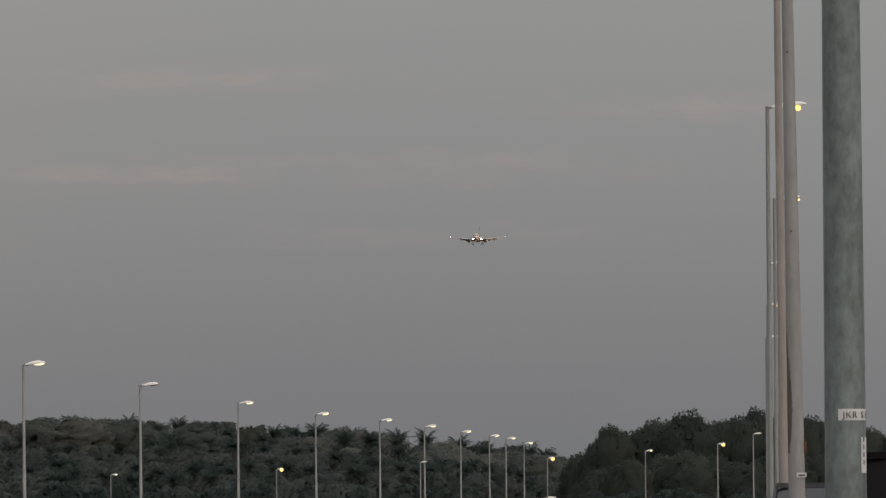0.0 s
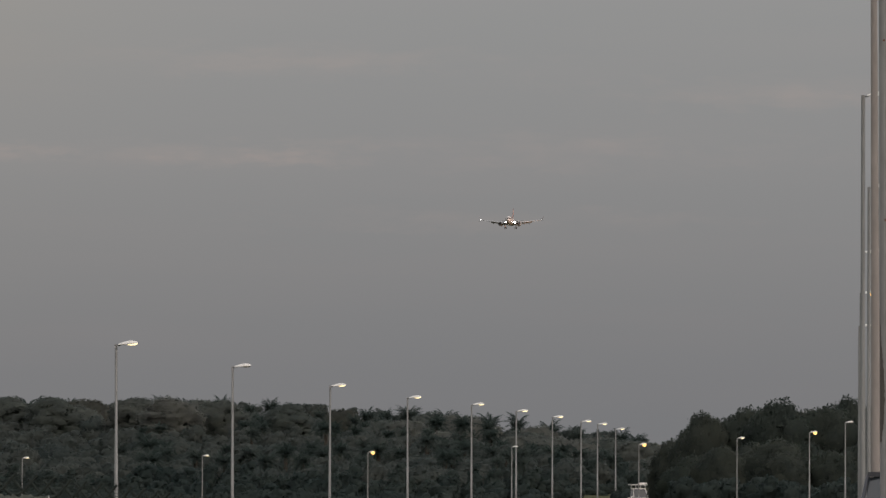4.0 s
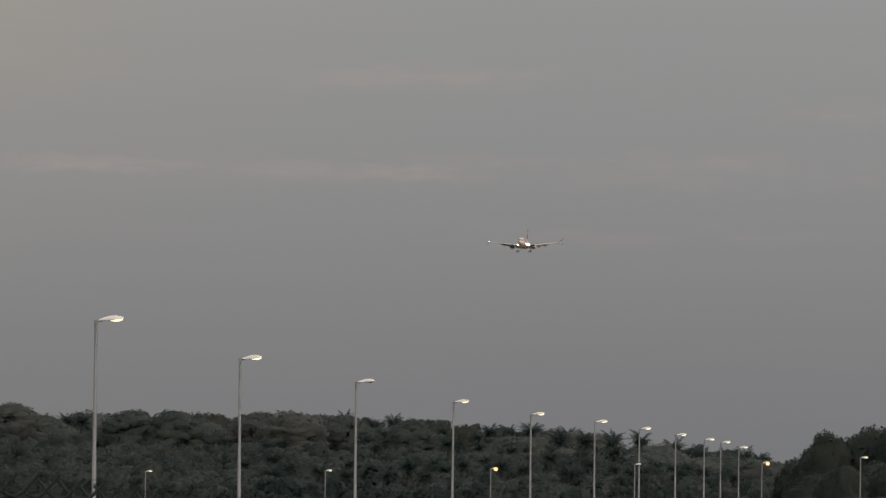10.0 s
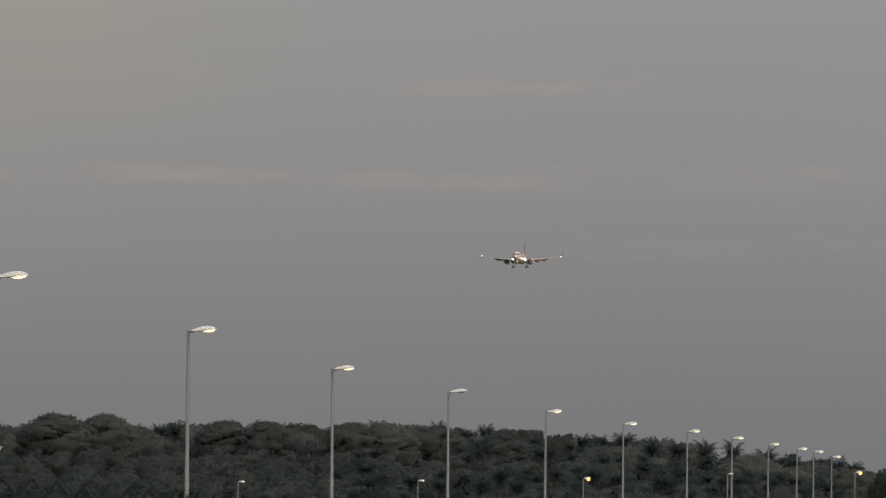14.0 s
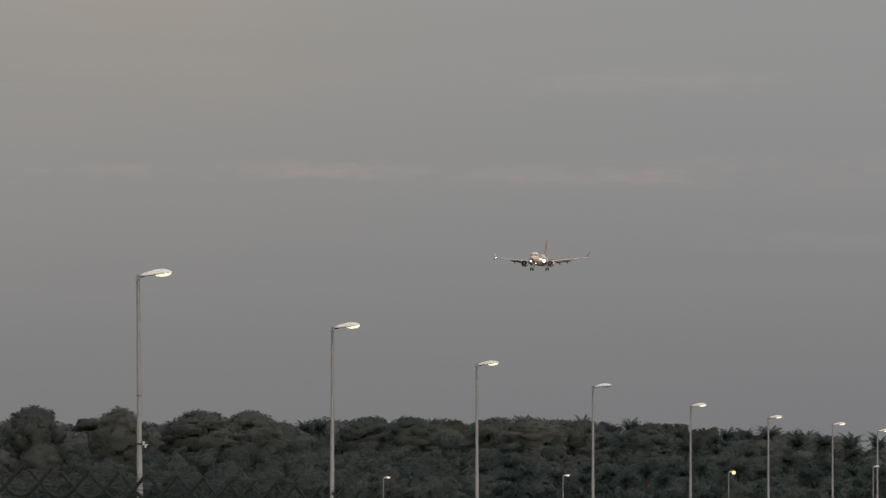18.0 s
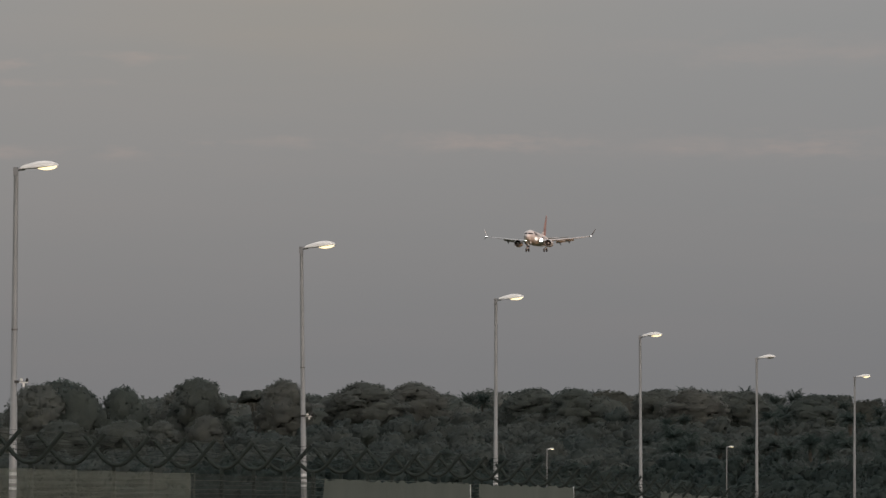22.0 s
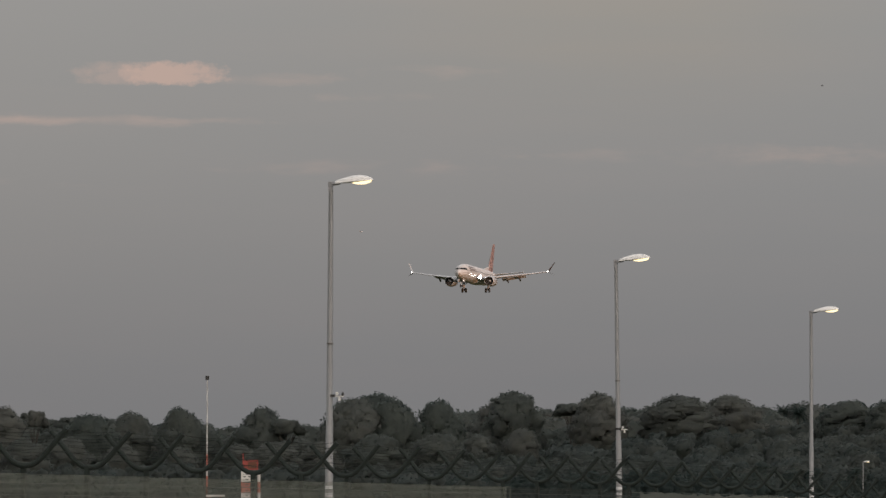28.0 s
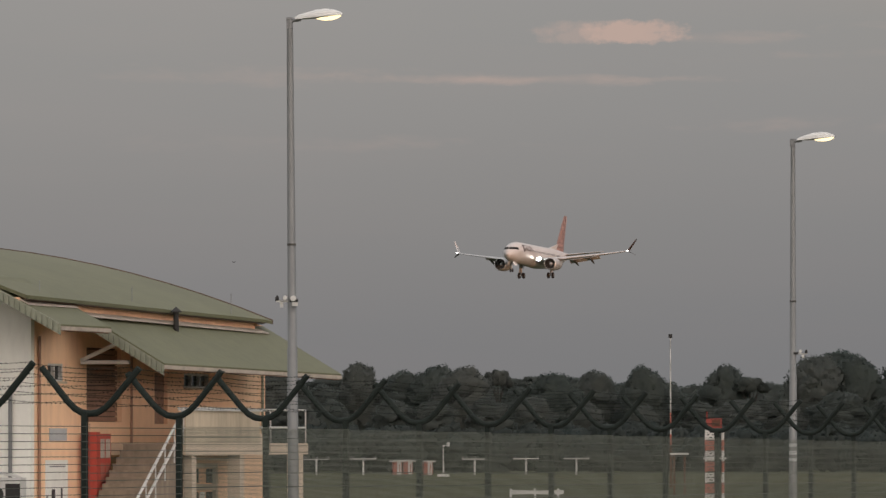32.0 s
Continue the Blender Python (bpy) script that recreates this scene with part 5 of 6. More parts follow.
def make_woods():
    rng = random.Random(11)
    woods = [(broad_tree(20 + i, 6, 6.5 + (i % 3), 3200, 0.23, M["leaf_pale" if i == 4 else "leaf"], 0.03), 6) for i in range(6)]
    tall = [(broad_tree(30 + i, 12, 9, 5200, 0.24, M["leaf"], 0.03), 12) for i in range(5)]
    umbrella = [(broad_tree(40 + i, 12, 9, 4200, 0.22, M["leaf"], 0.55, umbrella=True), 12) for i in range(2)]
    tufted = [(broad_tree(50 + i, 12, 8, 5200, 0.24, M["leaf"], 0.06, spiky=0.45), 12) for i in range(2)]
    palms = [(palm_tree(60 + i, 5.5, 38), 5.5) for i in range(4)]
    near = [(broad_tree(80 + i, 7, 6.5, 11000, 0.12, M["leaf_near"], 0.04, spiky=0.22), 7) for i in range(6)]
    stock = [s for s, _ in woods + tall + umbrella + tufted + palms + near]
    back, hill, grove = "trees behind the airfield", "trees on the hill", "grove beside the road"
    for az, el, width, form in CROWNS:
        c = plant((tall, umbrella, tufted, tall)[form], az, rng.uniform(835, 865), el, rng, back if az < -9.8 else hill)
        k = (width * 0.75 if form == 1 else max(width, 5.5)) * 1.45 / 9
        c.scale = (k, k, c.scale.z)
    # behind the airfield: rows of broad trees
    for dist, drop, step in ((900, -0.02, 0.33), (865, 0.08, 0.40), (810, 0.20, 0.50)):
        az = -18.5
        while az < -9.3:
            plant(umbrella if rng.random() < 0.06 and drop < 0.05 else tall, az, dist + rng.uniform(-20, 20), skyline(az) - drop + rng.uniform(-0.05, 0.05), rng, back, low=3.0, wide=rng.uniform(1.0, 1.4))
            az += rng.uniform(0.7, 1.3) * step
    # along the crest of the hill, palms among them
    for dist, drop, step, share in ((975, -0.015, 0.22, 0.6), (945, 0.05, 0.30, 0.45), (905, 0.12, 0.45, 0.3)):
        az = -9.9 + rng.uniform(0, step)
        while az < 1.1:
            kind = palms if (rng.random() < share and az > -6.8) else woods
            plant(kind, az, dist + rng.uniform(-14, 14), skyline(az) - drop + rng.uniform(-0.04, 0.04) , rng, hill, low=3.0, wide=rng.uniform(0.75, 0.95) if kind is palms else rng.uniform(0.95, 1.3))
            az += rng.uniform(0.7, 1.3) * step
    for k in range(90):
        az = rng.uniform(-5.0, 0.2)
        d = rng.uniform(650 + 60 * max(0.0, az + 2.2), 900)
        p = at(az, d)
        ground = math.degrees(math.atan((rise(p.x, p.y) - 1.6) / d))
        plant(palms, az, d, ground + math.degrees(rng.uniform(3.6, 4.8) / d), rng, hill, low=3.0, wide=rng.uniform(0.9, 1.2))
    # nearer grove on the other side of the road
    for az, el, dist in ((0.70, 0.50, 450), (0.86, 0.62, 445), (1.02, 0.79, 430), (1.30, 0.75, 440), (1.45, 0.84, 432), (1.60, 0.81, 438), (1.74, 0.93, 420), (1.92, 0.80, 435), (2.10, 0.83, 430), (2.25, 0.86, 425), (2.47, 0.95, 430), (2.65, 0.84, 430),
                         (2.85, 0.82, 425), (3.02, 0.86, 420), (3.2, 0.72, 424), (3.35, 0.74, 430), (3.65, 0.74, 425), (4.0, 0.78, 420), (4.4, 0.78, 425), (4.8, 0.78, 430)):
        plant(near, az, dist, el, rng, grove, wide=rng.uniform(0.5, 0.78))
    for k in range(30):
        az = 0.72 + k * 0.145 + rng.uniform(-0.05, 0.05)
        plant(near, az, rng.uniform(375, 408), rng.uniform(0.15, 0.30) + 0.30 * min(1, (az - 0.6) / 0.5) * rng.random(), rng, grove, low=2.5, wide=rng.uniform(0.75, 1.15))
    for s in stock:
        for o in (*s.children, s):
            bpy.data.objects.remove(o)


make_woods()


def make_scrub():
    """The closed canopy on the slope of the hill and the belts of bushes along the foot of the woods."""
    rng = random.Random(5)
    pieces, dark = [], []

    def clump(az, d, w, h, leaves, size, lobes=7, into=pieces):
        p = at(az, d)
        lob = dome(rng, p.x, p.y, rise(p.x, p.y) - 0.4, h + 0.4, w, int(lobes * 1.3))
        into.extend(blob(rng, lob, *q) for q in lob)
        into.append(leaf_cloud(rng, lob, leaves, size, 0.12))

    # on the slope: low round crowns, row behind row
    for d in range(620, 990, 19):
        az = -10.3
        while az < 1.0:
            near_road = max(0.0, az + 2.2) * 34
            if d > 620 + near_road * 1.9:
                clump(az + rng.uniform(-0.1, 0.1), d + rng.uniform(-9, 9), rng.uniform(4.0, 7.0), rng.uniform(2.6, 4.2), 720, 0.23)
            az += rng.uniform(0.26, 0.46)
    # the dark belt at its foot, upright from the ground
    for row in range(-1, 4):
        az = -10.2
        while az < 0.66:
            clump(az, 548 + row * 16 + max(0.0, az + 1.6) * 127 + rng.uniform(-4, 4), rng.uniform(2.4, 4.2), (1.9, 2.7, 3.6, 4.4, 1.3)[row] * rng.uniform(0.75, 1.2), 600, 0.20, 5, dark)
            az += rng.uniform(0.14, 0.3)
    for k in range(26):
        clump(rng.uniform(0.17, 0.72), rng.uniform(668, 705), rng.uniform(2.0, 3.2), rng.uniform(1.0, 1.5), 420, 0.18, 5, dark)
    for k in range(620):
        clump(rng.uniform(-18.8, -9.6), rng.uniform(545, 800), rng.uniform(3.0, 5.0), rng.uniform(2.4, 4.6), 640, 0.23)
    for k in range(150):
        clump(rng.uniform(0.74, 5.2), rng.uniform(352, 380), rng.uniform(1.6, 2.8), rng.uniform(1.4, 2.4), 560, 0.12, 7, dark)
    for k in range(260):  # on the far slope behind the trees
        clump(rng.uniform(-20.5, 5.2), rng.uniform(1000, 1180), rng.uniform(3.5, 6.0), 3.0, 90, 0.4, 3)
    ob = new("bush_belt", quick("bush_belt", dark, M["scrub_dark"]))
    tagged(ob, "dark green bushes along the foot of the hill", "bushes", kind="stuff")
    ob = new("undergrowth", quick("undergrowth", pieces, M["scrub"]))
    tagged(ob, "dark green scrub on the slope and below the trees", "bushes", kind="stuff")


make_scrub()

# ---------------------------------------------------------------- the airliner (nose towards -y, origin at the wing roots)


def make_airliner():
    jet = thing("airliner", "white twin-engine jet airliner with red fin, landing gear down", "aircraft")
    # fuselage: station, radius, height of its axis
    st = ((-14.0, 0.05, -0.55), (-13.85, 0.32, -0.52), (-13.4, 0.72, -0.45), (-12.7, 1.10, -0.33), (-11.8, 1.42, -0.20), (-10.6, 1.70, -0.08), (-9.0, 1.85, -0.01), (-7.0, 1.88, 0.0), (10.0, 1.88, 0.0),
          (13.0, 1.80, 0.08), (16.0, 1.52, 0.32), (19.0, 1.12, 0.66), (22.0, 0.66, 1.02), (24.0, 0.34, 1.28), (25.3, 0.12, 1.42))
    n = 28
    rings = [[(math.cos(2 * math.pi * k / n) * r, y, z + math.sin(2 * math.pi * k / n) * r * 1.06) for k in range(n)] for y, r, z in st]
    body = part("fuselage", solid(loft(rings)), M["skin"], jet, smooth=True)
    belly = [[(math.cos(2 * math.pi * k / 16) * w, y, -1.35 + math.sin(2 * math.pi * k / 16) * h) for k in range(16)] for y, w, h in ((-2.5, 0.3, 0.3), (-0.5, 1.6, 0.8), (4, 2.0, 0.95), (7, 1.6, 0.8), (9.5, 0.3, 0.3))]
    part("belly_fairing", solid(loft(belly)), M["skin"], jet, "white belly fairing", smooth=True)

    def around(y, ang, out=0.012):
        """A point on the fuselage's skin."""
        for (y0, r0, z0), (y1, r1, z1) in zip(st, st[1:]):
            if y0 <= y <= y1:
                f = (y - y0) / (y1 - y0)
                r, z = r0 + (r1 - r0) * f + out, z0 + (z1 - z0) * f
                return Vector((math.cos(radians(ang)) * r, y, z + math.sin(radians(ang)) * r * 1.06))

    def patch(y0, y1, a0, a1, out=0.015):
        """A thin piece lying on the skin."""
        ny, na = 3, 4
        g = [[around(y0 + (y1 - y0) * i / ny, a0 + (a1 - a0) * j / na, out) for j in range(na + 1)] for i in range(ny + 1)]
        verts = [p for row in g for p in row]
        faces = [(i * (na + 1) + j, i * (na + 1) + j + 1, (i + 1) * (na + 1) + j + 1, (i + 1) * (na + 1) + j) for i in range(ny) for j in range(na)]
        return verts, faces

    def level_band(y0, y1, z0, z1, s):
        """A pane between two levels that follows the nose round."""
        verts, faces = [], []
        for i in range(7):
            y = y0 + (y1 - y0) * i / 6
            low, side, high = around(y, -90, 0.02), around(y, 0, 0.02), around(y, 90, 0.02)
            mid, half = (low.z + high.z) / 2, (high.z - low.z) / 2
            for j in range(4):
                z = z0 + (z1 - z0) * j / 3
                q = min(0.998, max(-0.998, (z - mid) / half))
                verts.append(Vector((s * max(0.03, side.x * math.sqrt(1 - q * q)), y, mid + q * half)))
        for i in range(6):
            for j in range(3):
                faces.append((i * 4 + j, i * 4 + j + 1, i * 4 + j + 5, i * 4 + j + 4))
        return verts, faces

    # windscreen, six panes
    for s in (1, -1):
        for y0, y1 in ((-13.3, -12.62), (-12.60, -12.05), (-12.03, -11.35)):
            part("cockpit_window", solid(level_band(y0, y1, 0.38, 0.84, s)), M["tint"], body, "dark cockpit pane")
        for k in range(36):
            y = -8.6 + k * 0.62
            if 9.6 < y < 10.4:
                continue
            a = 15 if s > 0 else 165
            part("cabin_window", solid(patch(y, y + 0.24, a - 5.5, a + 5.5, 0.012)), M["glass"], body)
        for y in (-10.6, 13.5):
            a = 8 if s > 0 else 172
            part("cabin_door", solid(*[patch(y + dy, y + dy + 0.05, a - 22, a + 30, 0.012) for dy in (0, 0.85)]), M["skin_grey"], body, "grey door outline")
        # livery: a row of brush-like strokes above the windows, drawn as plain shapes
        for k, (y, dy, lo, hi) in enumerate(((-9.4, 0.5, 18, 46), (-8.8, 1.0, 40, 48), (-8.6, 0.35, 22, 36), (-8.0, 0.3, 22, 34), (-7.5, 0.35, 22, 44), (-6.9, 0.3, 22, 34), (-6.4, 0.35, 22, 46), (-5.9, 0.5, 24, 30), (-5.0, 0.45, 22, 46), (-4.2, 0.35, 24, 36))):
            lo, hi = (lo - 18) * 1.5 + 4, (hi - 18) * 1.5 + 4
            aa = (lo, hi) if s > 0 else (180 - hi, 180 - lo)
            part("livery_mark", solid(patch(y, y + dy, *aa, 0.018)), M["mark"], body, "dark red livery stroke")

    # wings: root to tip, dihedral, sweep
    def wing_section(x, le, chord, z, thick):
        prof = ((0.0, 0.0), (0.03, 0.45), (0.15, 0.9), (0.38, 1.0), (0.7, 0.6), (1.0, 0.05), (0.7, -0.35), (0.38, -0.6), (0.15, -0.6), (0.03, -0.35))
        return [(x, le + c * chord, z + t * thick) for c, t in prof]

    for s in (1, -1):
        secs = [wing_section(s * x, le, ch, z, th) for x, le, ch, z, th in ((1.4, -1.8, 7.6, -1.05, 0.52), (5.6, 1.1, 4.9, -0.55, 0.34), (11.5, 4.4, 3.2, 0.25, 0.2), (16.6, 7.2, 1.75, 1.05, 0.11))]
        wing = part("wing", solid(loft(secs)), M["skin_grey"], jet, "pale grey swept wing", smooth=True)
        # leading edge slats, bright
        slat = [tube([(s * x0, le0 - 0.22, z0 - 0.10), (s * x1, le1 - 0.16, z1 - 0.07)], [0.11, 0.06], 8) for x0, le0, z0, x1, le1, z1 in ((2.2, -1.25, -0.95, 4.2, 0.1, -0.72), (5.6, 1.1, -0.55, 11.0, 4.1, 0.18), (11.1, 4.2, 0.2, 16.2, 7.0, 1.0))]
        for q in slat:
            part("slat", solid(q), M["skin_grey"], wing, "pale leading edge slat", smooth=True)
        # flaps lowered
        for x0, x1, y0, y1, z0, z1, c0, c1 in ((2.0, 4.3, 5.3, 5.5, -1.02, -0.85, 1.3, 1.2), (5.8, 11.2, 5.85, 7.45, -0.60, 0.18, 1.1, 0.75)):
            for row in (0, 1):
                d = row * 0.55
                o = [(s * x0, y0 + d, z0 - d * 0.38), (s * x1, y1 + d * 0.8, z1 - d * 0.3), (s * x1, y1 + c1 * 0.6 + d * 0.8, z1 - c1 * 0.27 - d * 0.3), (s * x0, y0 + c0 * 0.55 + d, z0 - c0 * 0.3 - d * 0.38)]
                part("flap", solid(slab(o, (0, 0, -0.09))), M["skin_grey"], wing, "lowered flap")
        for x, y, z in ((3.6, 5.3, -1.05), (7.0, 6.0, -0.65), (9.8, 6.9, -0.25)):
            part("flap_fairing", solid(tube([(s * x, y - 1.6, z), (s * x, y, z - 0.25), (s * x, y + 1.5, z - 0.75), (s * x, y + 2.0, z - 0.95)], [0.06, 0.22, 0.17, 0.03], 8)), M["skin_dark"], wing, "dark flap track fairing", smooth=True)
        # split winglet
        up = [[(s * 16.6, 7.2, 1.05), (s * 16.6, 8.95, 1.05), (s * 16.65, 8.9, 1.12), (s * 16.65, 7.3, 1.12)], [(s * 17.85, 9.0, 3.35), (s * 17.85, 9.75, 3.35), (s * 17.9, 9.7, 3.37), (s * 17.9, 9.05, 3.37)]]
        part("winglet", solid(loft(up)), M["mark" if s > 0 else "skin"], wing, "upright winglet")
        dn = [[(s * 16.6, 7.6, 1.05), (s * 16.6, 8.95, 1.05), (s * 16.62, 8.9, 1.0), (s * 16.62, 7.65, 1.0)], [(s * 17.9, 9.1, 0.35), (s * 17.9, 9.6, 0.35), (s * 17.9, 9.55, 0.32), (s * 17.9, 9.15, 0.32)]]
        part("lower_winglet", solid(loft(dn)), M["skin_dark"], wing, "dark lower winglet")
        part("wing_tip_lamp", solid(tube([(s * 16.7, 7.05, 1.1), (s * 16.7, 7.3, 1.1)], 0.11, 8)), M["wing_lamp"], wing, "lit wing tip lamp")
        # engine
        ex, ez = s * 4.85, -1.75
        prof = ((-4.3, 1.02), (-4.25, 1.10), (-3.9, 1.20), (-3.0, 1.28), (-1.8, 1.25), (-0.4, 1.05), (0.4, 0.92))
        nac = [[(ex + math.cos(2 * math.pi * k / 24) * r, y + 1.1, ez + math.sin(2 * math.pi * k / 24) * r * 0.97) for k in range(24)] for y, r in prof]
        eng = part("engine", solid(loft(nac, caps=False)), M["nacelle"], jet, "grey engine nacelle", smooth=True)
        lip = [[(ex + math.cos(2 * math.pi * k / 24) * r, y + 1.1, ez + math.sin(2 * math.pi * k / 24) * r * 0.97) for k in range(24)] for y, r in ((-4.12, 1.15), (-4.3, 1.09), (-4.33, 1.04), (-4.27, 1.01))]
        part("intake_lip", solid(loft(lip, caps=False)), M["chrome"], eng, "bright intake lip", smooth=True)
        part("intake_duct", solid(loft([[(ex + math.cos(2 * math.pi * k / 24) * r, y + 1.1, ez + math.sin(2 * math.pi * k / 24) * r * 0.97) for k in range(24)] for y, r in ((-4.28, 1.015), (-4.0, 0.96), (-3.5, 0.92))], caps=False)), M["black"], eng, "dark intake duct", smooth=True)
        part("fan", solid(tube([(ex, -2.45, ez), (ex, -2.40, ez)], 0.89, 24)), M["black"], eng, "dark fan")
        blades = []
        for k in range(18):
            a = 2 * math.pi * k / 18
            c, q = math.cos(a), math.sin(a)
            blades.append(slab([(ex + c * 0.25, -2.5, ez + q * 0.25), (ex + c * 0.86 - q * 0.05, -2.52, ez + q * 0.86 + c * 0.05), (ex + c * 0.86 - q * 0.14, -2.47, ez + q * 0.86 + c * 0.14)], (0, 0.01, 0)))
        part("fan_blades", solid(*blades), M["black"], eng)
        part("spinner", solid(tube([(ex, -2.85, ez), (ex, -2.65, ez), (ex, -2.45, ez)], [0.04, 0.2, 0.3], 12)), M["skin_grey"], eng, "grey spinner", smooth=True)
        part("core_nozzle", solid(tube([(ex, 1.0, ez), (ex, 2.2, ez), (ex, 3.0, ez)], [0.75, 0.5, 0.1], 14)), M["skin_dark"], eng, "dark exhaust cone", smooth=True)
        part("pylon", solid(slab([(ex, -1.2, ez + 1.1), (ex, 3.0, ez + 0.55), (ex, 3.8, -0.75), (ex, 0.8, -0.45)], (0.22 * s, 0, 0))), M["skin_grey"], eng)
        # landing lamps in the wing root, lit; discs widened to stand for their glare
        lx, lr = (2.54, 0.42) if s > 0 else (2.14, 0.31)
        circle = [(math.cos(2 * math.pi * k / 20), math.sin(2 * math.pi * k / 20)) for k in range(20)]
        # long tube added round each lamp to shield the fuselage and narrow the beam
        cup = [[(s * lx + c * r, y, -0.85 + q * r) for c, q in circle] for y, r in ((-2.9, lr + 0.05), (-2.9, lr + 0.02), (-1.36, lr + 0.02), (-1.0, lr + 0.02), (-1.0, lr + 0.06))]
        part("lamp_housing", solid(loft(cup, caps=False)), M["skin_grey"], wing, "grey tube added to narrow the light", smooth=True)
        part("landing_lamp", solid(tube([(s * lx, -1.42, -0.85), (s * lx, -1.40, -0.85)], lr, 20)), M["landing"], wing, "blazing landing lamp")
        # tailplane
        tail = [wing_section(s * x, le, ch, z, th) for x, le, ch, z, th in ((0.6, 18.6, 4.2, 1.15, 0.22), (7.15, 22.6, 1.6, 1.95, 0.08))]
        part("tailplane", solid(loft(tail)), M["skin_grey"], jet, smooth=True)
        # main gear
        gx = s * 2.86
        gear = part("main_gear", solid(tube([(gx, 3.7, -1.2), (gx, 3.7, -3.6)], [0.14, 0.12], 8), tube([(gx, 3.7, -2.2), (gx - s * 1.2, 3.7, -1.4)], 0.07, 6), tube([(gx - 0.5, 3.7, -3.55), (gx + 0.5, 3.7, -3.55)], 0.09, 8)), M["skin_grey"], jet, "grey main gear leg")
        part("gear_door", solid(slab([(gx + s * 0.2, 3.1, -1.4), (gx + s * 0.2, 4.3, -1.4), (gx + s * 0.26, 4.1, -3.0), (gx + s * 0.26, 3.3, -3.0)], (s * 0.05, 0, 0))), M["skin"], gear)
        for dx in (-0.43, 0.43):
            prof_t = [(-0.19, 0.40), (-0.17, 0.52), (-0.10, 0.56), (0.10, 0.56), (0.17, 0.52), (0.19, 0.40)]
            wheel = part("wheel", solid(loft([[(gx + dx + o, 3.7 + math.cos(2 * math.pi * k / 18) * r, -3.55 + math.sin(2 * math.pi * k / 18) * r) for k in range(18)] for o, r in prof_t])), M["black"], gear, "black tyre", smooth=True)
            part("rim", solid(tube([(gx + dx - 0.2, 3.7, -3.55), (gx + dx + 0.2, 3.7, -3.55)], 0.27, 12)), M["grey"], wheel)
    # nose gear
    ng = part("nose_gear", solid(tube([(0, -10.9, -1.7), (0, -11.2, -3.4)], [0.1, 0.09], 8), tube([(-0.3, -11.2, -3.4), (0.3, -11.2, -3.4)], 0.06, 8), tube([(0, -11.1, -2.5), (0, -9.7, -1.8)], 0.05, 6)), M["skin_grey"], jet, "grey nose gear leg")
    for dx in (-0.2, 0.2):
        part("wheel", solid(loft([[(dx + o, -11.2 + math.cos(2 * math.pi * k / 16) * r, -3.4 + math.sin(2 * math.pi * k / 16) * r) for k in range(16)] for o, r in ((-0.1, 0.26), (-0.08, 0.34), (0.08, 0.34), (0.1, 0.26))])), M["black"], ng, "black nose tyre", smooth=True)
    for s in (1, -1):
        part("gear_door", solid(slab([(s * 0.45, -11.9, -1.75), (s * 0.45, -9.7, -1.75), (s * 0.6, -9.7, -2.45), (s * 0.6, -11.9, -2.45)], (s * 0.03, 0, 0))), M["skin"], ng, "open gear door")
    part("taxi_lamp", solid(tube([(0, -11.45, -2.7), (0, -11.35, -2.7)], 0.11, 10)), M["lamp_dim"], ng, "unlit nose lamp")

    # fin with its dorsal fillet
    def fin_section(z, le, chord, thick):
        return [(t * thick, le + c * chord, z) for c, t in ((0, 0), (0.1, 0.6), (0.4, 1), (0.8, 0.5), (1, 0), (0.8, -0.5), (0.4, -1), (0.1, -0.6))]

    fin = part("fin", solid(loft([fin_section(z, le, ch, th) for z, le, ch, th in ((1.5, 15.2, 5.6, 0.22), (3.0, 16.5, 4.7, 0.19), (8.7, 21.2, 1.8, 0.08))])), M["batik"], jet, "red patterned fin", smooth=True)
    part("dorsal_fillet", solid(slab([(-0.12, 10.8, 1.85), (-0.12, 16.6, 1.7), (-0.12, 17.0, 3.1)], (0.24, 0, 0))), M["skin"], jet, "white dorsal fillet")
    rng = random.Random(3)
    for s in (1, -1):
        # rows of fine cloth-like pattern, pale and dark in turn
        for row in range(15):
            z = 2.0 + row * 0.44
            f = (z - 1.5) / 7.2
            le, ch, x = 15.2 + 6.0 * f, 5.6 - 3.8 * f, s * (0.215 - 0.135 * f)
            y, end = le + ch * 0.10, le + ch * rng.uniform(0.72, 0.9)
            while y < end:
                w = rng.uniform(0.25, 0.8)
                h = rng.uniform(0.10, 0.20)
                part("fin_pattern", solid(slab([(x, y, z), (x, min(y + w, end), z + 0.04), (x, min(y + w, end), z + h), (x, y, z + h)], (s * 0.02, 0, 0))), M["batik_dark" if (row + (rng.random() < 0.25)) % 2 else "batik_pale"], fin)
                y += w + rng.uniform(0.1, 0.4)
    part("tail_cone", solid(tube([(0, 25.2, 1.42), (0, 25.7, 1.46)], [0.12, 0.05], 8)), M["skin_dark"], jet)
    return jet


airliner = make_airliner()

# ---------------------------------------------------------------- vehicles on the road


